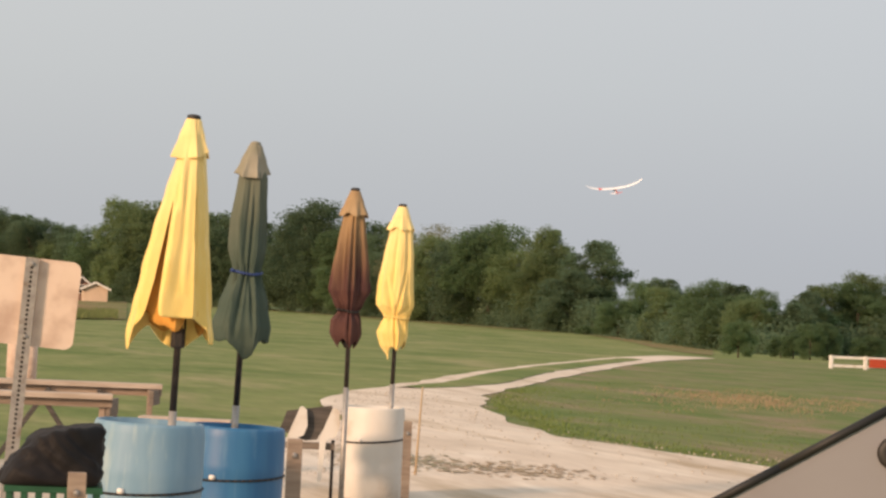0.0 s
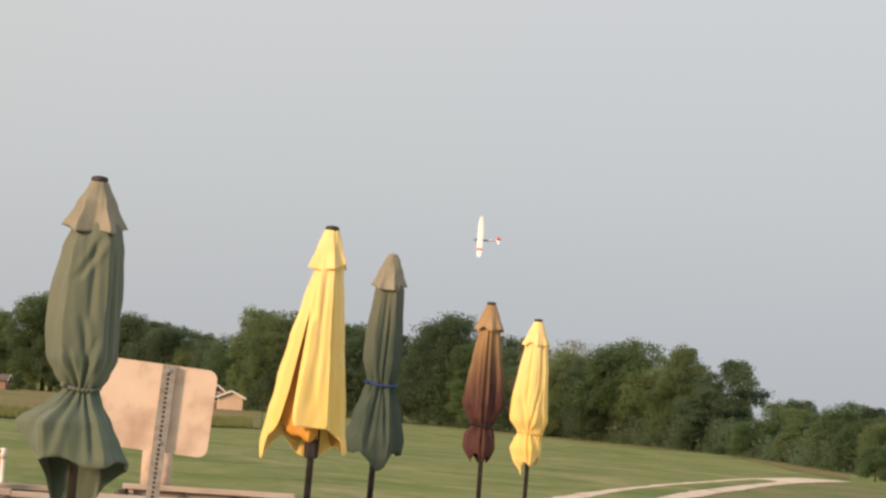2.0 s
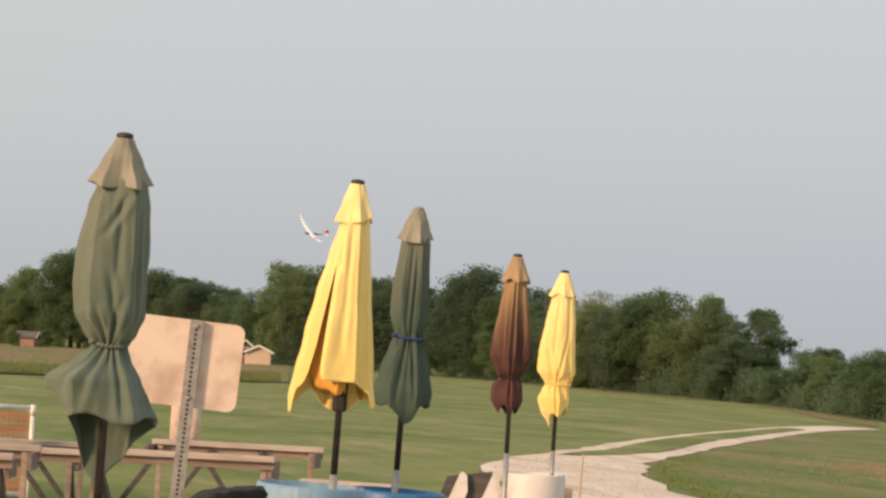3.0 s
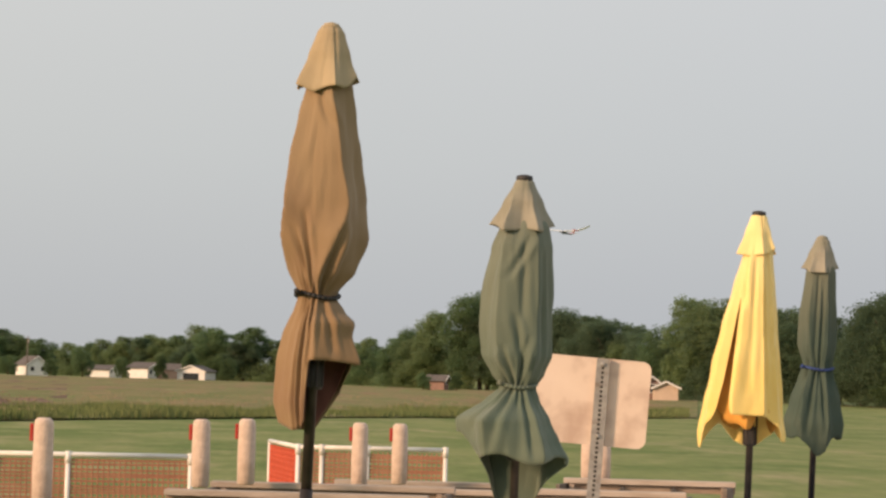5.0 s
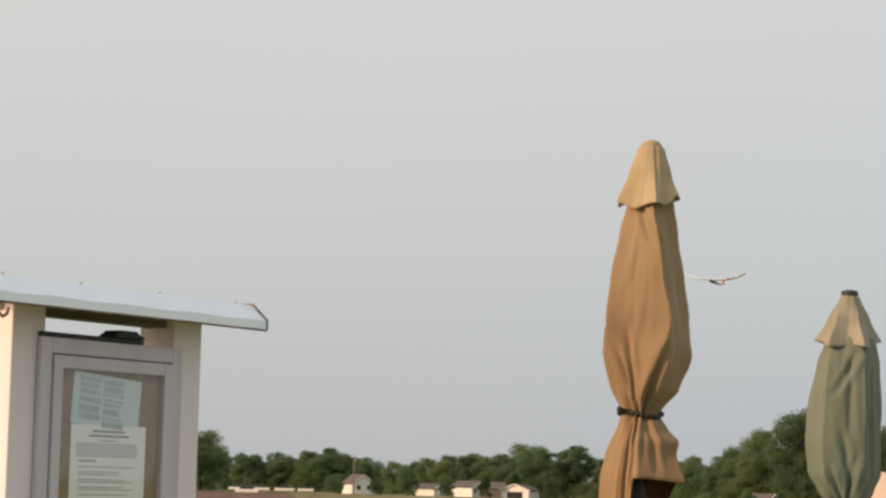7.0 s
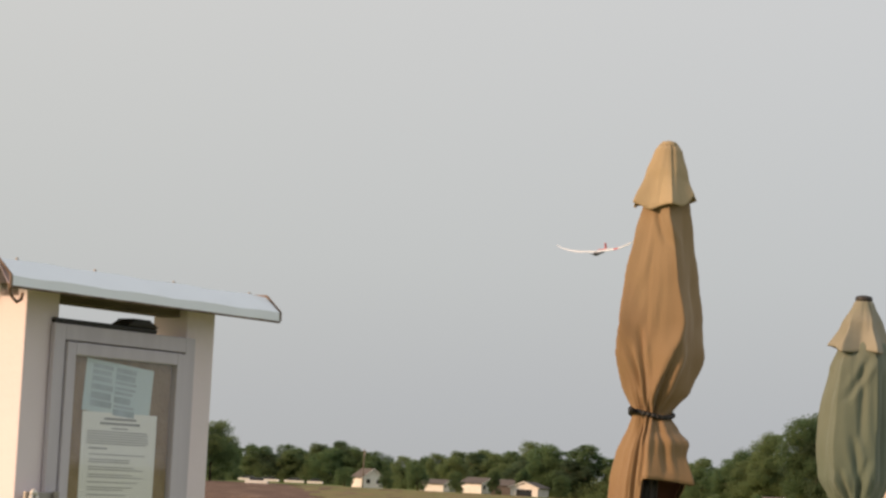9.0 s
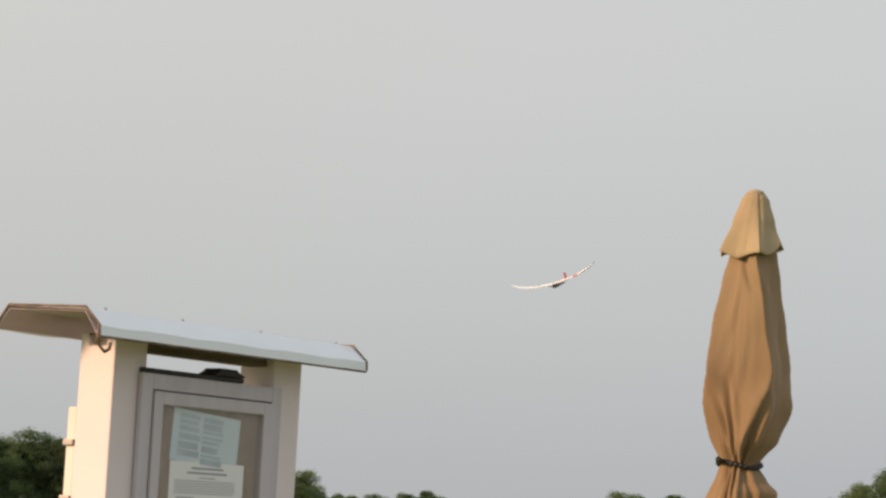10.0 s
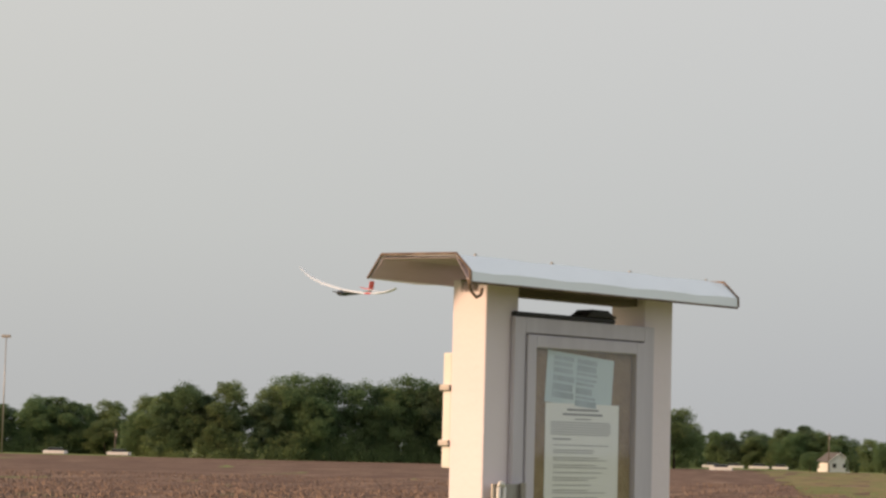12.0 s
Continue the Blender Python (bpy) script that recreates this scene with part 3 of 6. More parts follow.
def blades(name, spots, height, width, mat, label, category):
    """Upright tapering blades, joined."""
    vs, fs = [], []
    for x, y in spots:
        h = height * random.uniform(0.55, 1.15) * (1 + 0.6 * noise.noise((x * 0.22, y * 0.07, 5.0)))
        a = random.uniform(0, math.pi)
        dx, dy = math.cos(a) * width * random.uniform(0.6, 1.3), math.sin(a) * width
        lx, ly = random.uniform(-0.25, 0.25) * h, random.uniform(-0.25, 0.25) * h
        z = ground_z(x, y) + 0.02
        i = len(vs)
        vs += [(x - dx, y - dy, z), (x + dx, y + dy, z), (x + dx * 0.7 + lx * 0.4, y + dy * 0.7 + ly * 0.4, z + h * 0.6), (x + lx, y + ly, z + h), (x - dx * 0.7 + lx * 0.4, y - dy * 0.7 + ly * 0.4, z + h * 0.6)]
        fs += [(i, i + 1, i + 2, i + 4), (i + 4, i + 2, i + 3)]
    me = bpy.data.meshes.new(name)
    me.from_pydata(vs, [], fs)
    me.materials.append(M[mat])
    return tagged(new(name, me), label, category, kind="stuff")


# ---- trees ----
def crown_mesh(name, h, w, low, n, size, seed, mat, ragged=0.6):
    """Small leaves gathered in twig clusters on the limbs' sub-crowns, with gaps between them."""
    rnd = np.random.RandomState(seed)
    subs = [(0.0, 0.0, h * (0.45 + 0.1 * low), w * 0.30), (rnd.uniform(-0.06, 0.06) * w, 0.0, h * 0.80, w * 0.17)]
    turn = rnd.uniform(0, 6.28)
    for i in range(11):
        k = (i + rnd.uniform(0.1, 0.9)) / 11
        a = turn + i * 2.4 + rnd.uniform(-0.4, 0.4)
        z = h * (low + 0.08 + (0.74 - low) * k)
        d = w * rnd.uniform(0.24, 0.37) * math.sin(math.pi * (0.36 + 0.42 * k))
        subs.append((d * math.cos(a), d * math.sin(a), z, w * rnd.uniform(0.13, 0.22)))
    subs = np.array(subs)
    pick = rnd.choice(len(subs), 520, p=subs[:, 3] ** 2 / (subs[:, 3] ** 2).sum())
    u = rnd.uniform(-0.75, 1.0, 520)
    a = rnd.uniform(0, 2 * np.pi, 520)
    q = np.sqrt(1 - u * u)
    out = np.stack((q * np.cos(a), q * np.sin(a), u), 1)
    reach = subs[pick, 3] * (0.80 + ragged * rnd.uniform(-0.5, 0.25, 520) * rnd.uniform(0, 1, 520))
    twig = subs[pick, :3] + out * reach[:, None] * np.array((1, 1, 1.2))
    tsize = w * rnd.uniform(0.018, 0.052, 520)
    c = rnd.choice(520, n, p=tsize ** 1.5 / (tsize ** 1.5).sum())
    pos = twig[c] + np.clip(rnd.normal(0, 1, (n, 3)), -1.5, 1.5) * tsize[c][:, None] * np.array((1, 1, 0.7))
    fill = rnd.uniform(0, 1, n) < 0.16
    f = subs[rnd.choice(len(subs), n)]
    pos[fill] = (f[:, :3] + np.clip(rnd.normal(0, 0.4, (n, 3)), -0.62, 0.62) * f[:, 3:4])[fill]
    pos[:, 2] = np.clip(pos[:, 2], h * low * 0.5 + 0.1 * rnd.uniform(0, 1, n), h * 1.03)
    nrm = out[c] * 0.8 + rnd.normal(0, 0.75, (n, 3)) + np.array((0, 0, 0.25))
    nrm /= np.linalg.norm(nrm, axis=1)[:, None]
    t = np.cross(nrm, rnd.normal(0, 1, (n, 3)))
    t /= np.linalg.norm(t, axis=1)[:, None] + 1e-9
    b = np.cross(nrm, t)
    sz = size * rnd.uniform(0.55, 1.3, n)[:, None]
    corners = np.stack((pos + t * sz, pos + b * sz * 0.62, pos - t * sz * 0.9, pos - b * sz * 0.62), 1).reshape(-1, 3)
    me = bpy.data.meshes.new(name)
    me.from_pydata([tuple(v) for v in corners.tolist()], [], [(4 * i, 4 * i + 1, 4 * i + 2, 4 * i + 3) for i in range(n)])
    me.materials.append(M[mat])
    return me


def trunk_mesh(name, h, r, seed):
    rnd = random.Random(seed)
    bm = rod((0, 0, -0.3), (rnd.uniform(-0.15, 0.15), rnd.uniform(-0.15, 0.15), h * 0.55), r, r * 0.5, 8)
    for i in range(5):
        a = rnd.uniform(0, 6.28)
        z = h * rnd.uniform(0.22, 0.5)
        l = h * rnd.uniform(0.2, 0.36)
        rod((0, 0, z), (l * 0.7 * math.cos(a), l * 0.7 * math.sin(a), z + l * 0.8), r * 0.4, r * 0.12, 6, bm)
    return mesh_from(name, bm, "bark", True)


def tree_kind(i, mat, low, n, w=0.78, size=0.42):
    return (trunk_mesh("trunk", 10, 0.22, i), crown_mesh("crown", 10, 10 * w, low, n, size, i, mat), mat)


KINDS = [tree_kind(1, "leaf", 0.02, 30000, 0.80, 0.105), tree_kind(2, "leaf_dark", 0.02, 30000, 0.74, 0.105), tree_kind(3, "leaf", 0.03, 28000, 0.64, 0.105), tree_kind(4, "leaf_dark", 0.01, 32000, 0.92, 0.105),
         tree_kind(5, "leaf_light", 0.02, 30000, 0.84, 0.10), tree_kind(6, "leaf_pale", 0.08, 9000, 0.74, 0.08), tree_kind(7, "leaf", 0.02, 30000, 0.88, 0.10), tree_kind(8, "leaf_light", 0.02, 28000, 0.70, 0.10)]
TREE_LABEL = {"leaf_light": "broad-leaved tree with fresh yellow-green foliage", "leaf": "broad-leaved tree in full green leaf", "leaf_dark": "dense dark green broad-leaved tree", "leaf_pale": "thin-crowned tree with sparse pale foliage"}


def tree(kind, x, y, h, wide=1.0, group="trees along the fields"):
    trunk, crown, mat = KINDS[kind]
    ob = thing("tree", pose(x, y, ground_z(x, y), 0, 0, random.uniform(0, 360)), TREE_LABEL[mat], "tree", group)
    s = h / 10
    ob.scale = (s * wide, s * wide, s)
    for nm, me in (("trunk", trunk), ("crown", crown)):
        c = new(nm, me)
        c.parent = ob
    return ob


# bearing, elevation of the skyline, distance of the tree line
SKYLINE = [(-34, 1.3, 520), (-26.6, 0.9, 540), (-26.2, 1.1, 540), (-24, 0.95, 540), (-23, 1.15, 500), (-21.7, 1.45, 490), (-19.7, 1.6, 490), (-16.2, 1.6, 500), (-13, 1.5, 520), (-10.9, 1.25, 540),
           (-10.4, 0.95, 600), (-9.7, 0.62, 650), (-8.5, 0.6, 650), (-7.8, 0.86, 640), (-7, 0.64, 640), (-5.6, 0.52, 620), (-4.6, 0.7, 600), (-3.3, 0.78, 590), (-2.7, 1.0, 560), (-1.4, 1.05, 540),
           (-0.8, 0.68, 540), (1.1, 0.76, 500), (2, 1.02, 470), (3.2, 1.5, 450), (3.9, 2.0, 440)]
SKYLINE_EAST = [(4.6, 1.5, 440), (5.7, 1.6, 420), (6.9, 1.5, 400), (7.8, 1.15, 390), (8.35, 0.55, 380), (8.8, 1.7, 335), (9.3, 2.0, 332), (10.5, 1.9, 328), (12.6, 1.65, 310), (13.4, 2.02, 300),
                (14.1, 2.0, 290), (15.4, 1.65, 275), (16.4, 1.62, 262), (17.3, 1.88, 250), (18, 1.8, 240), (19.6, 1.80, 222), (20.3, 1.5, 214), (20.7, 0.85, 213), (21.1, 0.55, 205), (21.6, 0.64, 190),
                (23.1, 0.72, 165), (24.7, 0.40, 150), (25.8, 0.72, 160), (26.7, 1.02, 165), (28, 1.15, 165), (33, 1.3, 165)]


def plant_line(rows, spacing, seed, kinds, rise=1.0):
    rnd = random.Random(seed)
    az = rows[0][0]
    while az < rows[-1][0]:
        for p, q in zip(rows, rows[1:]):
            if p[0] <= az <= q[0]:
                k = (az - p[0]) / (q[0] - p[0])
                el, d = p[1] + (q[1] - p[1]) * k, p[2] + (q[2] - p[2]) * k
                break
        pale = 16.0 < az < 17.6
        gap = min(spacing, 0.5 * (d * math.tan(radians(el)) + 2.6))
        for back, f in ((0, rnd.uniform(0.66, 0.95)), (1, 1.0)):
            a = az + rnd.uniform(-0.5, 0.5) * math.degrees(gap / d)
            dd = d + 5 + back * 4 + rnd.uniform(0, 3)
            x, y = polar(a, dd)
            h = (dd * math.tan(radians(el)) + EYE[2] - ground_z(x, y)) * f * rise * rnd.uniform(1.02, 1.13)
            kind = 5 if pale and back > 0 else rnd.choice(kinds)
            h = max(h, 1.8)
            tree(kind, x, y, h, max(rnd.uniform(0.95, 1.25), 2.1 * gap / (h * 0.8)))
        az += math.degrees(gap / d) * rnd.uniform(0.75, 1.25)


# west line leans to light leaf kinds, haze put into the leaf colour
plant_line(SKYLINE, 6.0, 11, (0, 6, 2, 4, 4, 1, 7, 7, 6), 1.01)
plant_line(SKYLINE_EAST, 3.6, 12, (0, 1, 2, 3, 4, 1, 3, 6, 7))


def undergrowth(name, rows, n, share, size, seed, mat):
    """Shrubs and low boughs that close the foot of the tree line, down to the ground."""
    rnd = np.random.RandomState(seed)
    m = n // 110
    az = rnd.uniform(rows[0][0], rows[-1][0], m)
    el = np.interp(az, [r[0] for r in rows], [r[1] for r in rows])
    d = np.interp(az, [r[0] for r in rows], [r[2] for r in rows])
    tall = (d * np.tan(np.radians(el)) + 2.6) * share * rnd.uniform(0.25, 1.5, m)
    up = rnd.uniform(0, 1, m) ** 1.4
    out = d + 3.0 + rnd.uniform(-3.0, 2.5, m) * (1.1 - up)
    shrub = np.stack((out * np.sin(np.radians(az)), out * np.cos(np.radians(az)), -1.2 * np.clip((out - 25) / 135, 0, 1) + up * tall), 1)
    girth = np.minimum(rnd.uniform(2.2, 5.5, m) * size, 0.5 * tall)
    c = rnd.randint(0, m, n)
    pos = shrub[c] + np.clip(rnd.normal(0, 1, (n, 3)), -1.7, 1.7) * girth[c][:, None] * np.array((1, 1, 0.8))
    floor = -1.2 * np.clip((out[c] - 25) / 135, 0, 1)
    pos[:, 2] = np.maximum(pos[:, 2], floor + 0.05)
    az = az[c]
    nrm = rnd.normal(0, 0.8, (n, 3)) - np.stack((np.sin(np.radians(az)), np.cos(np.radians(az)), np.full(n, -0.5)), 1) * 0.8
    nrm /= np.linalg.norm(nrm, axis=1)[:, None]
    t = np.cross(nrm, rnd.normal(0, 1, (n, 3)))
    t /= np.linalg.norm(t, axis=1)[:, None] + 1e-9
    b = np.cross(nrm, t)
    sz = size * rnd.uniform(0.5, 1.3, n)[:, None]
    corners = np.stack((pos + t * sz, pos + b * sz * 0.62, pos - t * sz * 0.9, pos - b * sz * 0.62), 1).reshape(-1, 3)
    me = bpy.data.meshes.new(name)
    me.from_pydata([tuple(v) for v in corners.tolist()], [], [(4 * i, 4 * i + 1, 4 * i + 2, 4 * i + 3) for i in range(n)])
    me.materials.append(M[mat])
    return tagged(new(name, me), "dense green undergrowth along the foot of the trees", "undergrowth", kind="stuff")


# west shrubs take the light leaf in place of distance haze
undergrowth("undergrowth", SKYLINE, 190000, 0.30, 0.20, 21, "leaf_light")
undergrowth("undergrowth", SKYLINE_EAST, 100000, 0.34, 0.13, 22, "leaf_dark")


def bush(x, y, h, wide, kind=0):
    ob = tree(kind, x, y, h, wide, "bushes before the trees")
    return tagged(ob, "low rounded green bush before the trees", "bush")


for az, d, h, w in ((15.7, 262, 1.7, 1.6), (16.2, 262, 1.5, 2.2), (20.2, 214, 0.9, 2.5), (23.9, 126, 2.1, 1.2), (25.2, 135, 1.6, 1.4), (25.6, 133, 2.1, 1.1), (26.0, 134, 2.2, 1.0), (24.9, 137, 1.3, 1.6), (27.0, 140, 1.6, 1.8)):
    bush(*polar(az, d), h, w, 6 if 25 < az < 26.5 else 0)

# tall grass along the edge of the mown field, straw and weeds
rg = random.Random(5)
def tufted(lo, hi, n, near, deep, power=1.0, thick=0.5):
    """Spots in ragged clumps beyond the mown edge, thinning with the distance."""
    spots = []
    while len(spots) < n:
        a = rg.uniform(lo, hi)
        k = rg.uniform(0, 1) ** power
        x, y = polar(a, field_edge(a) + near + deep * k)
        if rg.uniform(0, 1) > smooth01(lo, lo + 2.6, a) + 0.04:
            continue
        if noise.noise((x * 0.35, y * 0.10, 2.0)) + 0.35 * rg.uniform(-1, 1) > -thick + 0.5 * k:
            spots.append((x, y))
    return spots


blades("tall_grass", tufted(-9.8, 9, 40000, 0, 52, 1.35, 0.40), 0.42, 0.018, "blade", "tall uncut green grass along the mown edge", "grass")
blades("meadow_seed_heads", tufted(-7.5, 8.5, 9000, 16, 150, 1.0, 0.3), 0.20, 0.022, "weed", "rusty seed heads over the meadow", "grass")
blades("crop_stubble", [polar(a, max(field_edge(a), 50) + 2 + rg.uniform(0, 1) ** 2.0 * 170) for a in (rg.uniform(-28, -6.6) for _ in range(30000))], 0.15, 0.055, "stubble",
       "pale stubble scattered over plowed soil", "stubble")
blades("straw_tufts", [polar(c + rg.gauss(0, 0.09), field_edge(c) + 5 + rg.uniform(0, 7)) for c in [rg.uniform(-10.5, -6.8) for _ in range(34)] for _ in range(12)], 0.5, 0.03, "straw",
       "dry pale straw tufts at the field edge", "grass")
blades("dry_weed_patch", [polar(c + rg.gauss(0, 0.22), d + rg.gauss(0, 0.8)) for c, d in [(24.4 + rg.gauss(0, 1.35), 46 + rg.gauss(0, 3.2)) for _ in range(150)] for _ in range(20)], 0.055, 0.009, "weed",
       "rusty dry weeds on the grass bank", "weeds")


def stones():
    rs = random.Random(9)
    vs, fs = [], []
    for i in range(700):
        k = rs.uniform(0, 1) ** 1.4
        y = 19 + 20 * k
        lo, hi = 4.6 + (y - 19) * 0.29, 10.6 - 1.6 * smooth01(19, 27, y) + max(0, y - 27) * 0.22
        x = rs.uniform(lo, hi) if rs.random() < 0.6 else rs.choice((lo, hi)) + rs.gauss(0, 0.25)
        s = rs.uniform(0.008, 0.024)
        z = ground_z(x, y) + 0.055
        j = len(vs)
        for dx, dy, dz in ((1, 0, 0), (0, 1, 0), (-1, 0, 0), (0, -1, 0), (0, 0, 0.8)):
            vs.append((x + dx * s * rs.uniform(0.6, 1.2), y + dy * s, z + dz * s))
        fs += [(j, j + 1, j + 4), (j + 1, j + 2, j + 4), (j + 2, j + 3, j + 4), (j + 3, j, j + 4)]
    me = bpy.data.meshes.new("loose_stones")
    me.from_pydata(vs, [], fs)
    me.materials.append(M["stone"])
    tagged(new("loose_stones", me), "loose pale stones on the gravel track", "stones", kind="stuff")


stones()
TRACK_EDGE = [(13.2, 14.0), (11.5, 17.5), (9.9, 21.2), (9.35, 26.6), (10.7, 32.8), (12.4, 38.4), (14.4, 43.2), (23.1, 62.2)]


def track_edge(y):
    for (x0, y0), (x1, y1) in zip(TRACK_EDGE, TRACK_EDGE[1:]):
        if y0 <= y <= y1:
            return x0 + (x1 - x0) * (y - y0) / (y1 - y0)
    return TRACK_EDGE[-1][0]


blades("verge_tufts", [(track_edge(y) + 0.1 + abs(rg.gauss(0, 0.35)), y + rg.gauss(0, 0.2)) for y in (15 + 30 * rg.uniform(0, 1) ** 1.3 for _ in range(420)) for _ in range(12)],
       0.030, 0.006, "verge", "grass tufts along the edge of the track", "grass")
blades("bank_tufts", [(track_edge(y) + 0.3 + k + rg.gauss(0, 0.25), y + rg.gauss(0, 0.3)) for y, k in [(17 + 36 * rg.uniform(0, 1) ** 1.3, 12 * rg.uniform(0, 1) ** 1.8) for _ in range(420)] for _ in range(16)],
       0.036, 0.006, "verge", "rough uneven grass on the bank", "grass")
blades("track_weeds", [(6.75 + rg.gauss(0, 0.4), c + rg.gauss(0, 0.25)) for c in (rg.uniform(19.2, 23.6) for _ in range(60)) for _ in range(10)],
       0.03, 0.008, "weed", "trodden weeds in the middle of the track", "weeds")


# ---- umbrellas ----
def cloth(rows, hem, ridges, depth, phase, seg=216, cuts=84, tie=None, deep=(), twist=0.0, drift=None, laps=(), creases=()):
    """Gathered cloth round the pole. rows: (depth below top, reach left, reach right); ridges: bearings of the sharp folds, in degrees; hem(angle): length of the cloth there;
    drift: (depth, degrees) by which the folds wander; laps: (ridge, step) where a panel lies over the next (+) or the one before (-);
    creases: (bearing, depth, bearing, depth, width, step in) single furrows."""
    bm = bmesh.new()
    rings = []
    deep, steps = dict(deep), dict(laps)
    for j in range(cuts + 1):
        ring = []
        for i in range(seg):
            a = 2 * math.pi * i / seg
            d = rows[0][0] + (hem(a) - rows[0][0]) * j / cuts
            _, l, r = lerp_rows(rows, d)
            c = math.cos(a)
            k = (1 + c) / 2
            k = k * k * (3 - 2 * k)
            reach = l + (r - l) * k
            s = math.sin(a)
            move = lerp_rows(drift, d)[1] if drift else twist * (min(d, 0.85) - 0.2)
            deg = (math.degrees(a) - move + 4 * noise.noise((c * 0.8, s * 0.8, d * 2.0 + phase)) + 360) % 360
            for p, q in zip(ridges, ridges[1:] + [ridges[0] + 360]):
                if p <= deg < q or p <= deg + 360 < q:
                    deg2 = deg if p <= deg < q else deg + 360
                    half, mid, fr = radians(q - p) / 2, radians(p + q) / 2, (deg2 - p) / (q - p)
                    break
            flat = max(math.cos(min(half, 1.1)) / math.cos(min(abs(radians(deg2) - mid), 1.1)), 0.45)
            sag = deep.get(p, depth * (0.3 + 1.7 * abs(math.sin(p * 1.7 + phase * 4))))
            flat *= 1 - sag * math.sin(math.pi * fr) ** 0.9
            rr = reach * 1.04 * (1 + (flat - 1) * smooth01(0.0, 0.2, d))
            fine = abs(math.sin(6 * a + phase * 2 + 1.2 * d + 3.0 * noise.noise((c * 2, s * 2, d * 2.5))))
            g = 0.006
            if tie:
                g += 0.34 * math.exp(-((d - tie) / (0.06 if d < tie else 0.07)) ** 2)
            rr *= 1 - g * smooth01(0.05, 0.2, d) * fine ** 1.5 * (0.6 + 0.7 * noise.noise((c * 1.3 + 4, s * 1.3, d * 2)))
            rr *= 1 + 0.05 * noise.noise((c * 3.0 + phase + d * 2.0, s * 3.0 - d * 2.0, d * 5)) + 0.016 * abs(noise.noise((c * 5 + phase - d * 3, s * 5 + d * 3, d * 3)))
            rr += 0.025 * reach * (0.25 - abs(noise.noise((c * 2.6 + phase * 3, s * 2.6 + 1.3 * d, d * 1.9 + 7)))) * smooth01(0.06, 0.25, d)
            if p in steps and steps[p] > 0:
                rr -= min(steps[p], 0.3 * reach) * math.exp(-(deg2 - p) / 7)
            if q % 360 in steps and steps[q % 360] < 0:
                rr += max(steps[q % 360], -0.3 * reach) * math.exp(-(q - deg2) / 7)
            full = math.degrees(a)
            for b0, d0, b1, d1, wide, inward in creases:
                t = (d - d0) / (d1 - d0)
                if 0 < t < 1:
                    u = ((full - b0 - (b1 - b0) * t + 180) % 360 - 180) / wide
                    if abs(u) < 4:
                        rr -= inward * math.sin(math.pi * t) ** 0.5 * (math.exp(-u * u) - 0.7 * math.exp(-(u - 1.7) ** 2) - 0.3 * math.exp(-(u + 1.7) ** 2))
            ring.append(bm.verts.new((rr * c, rr * math.sin(a) * 0.92, -d)))
        rings.append(ring)
    for a, b in zip(rings, rings[1:]):
        for i in range(seg):
            bm.faces.new((a[i], b[i], b[(i + 1) % seg], a[(i + 1) % seg]))
    return bm


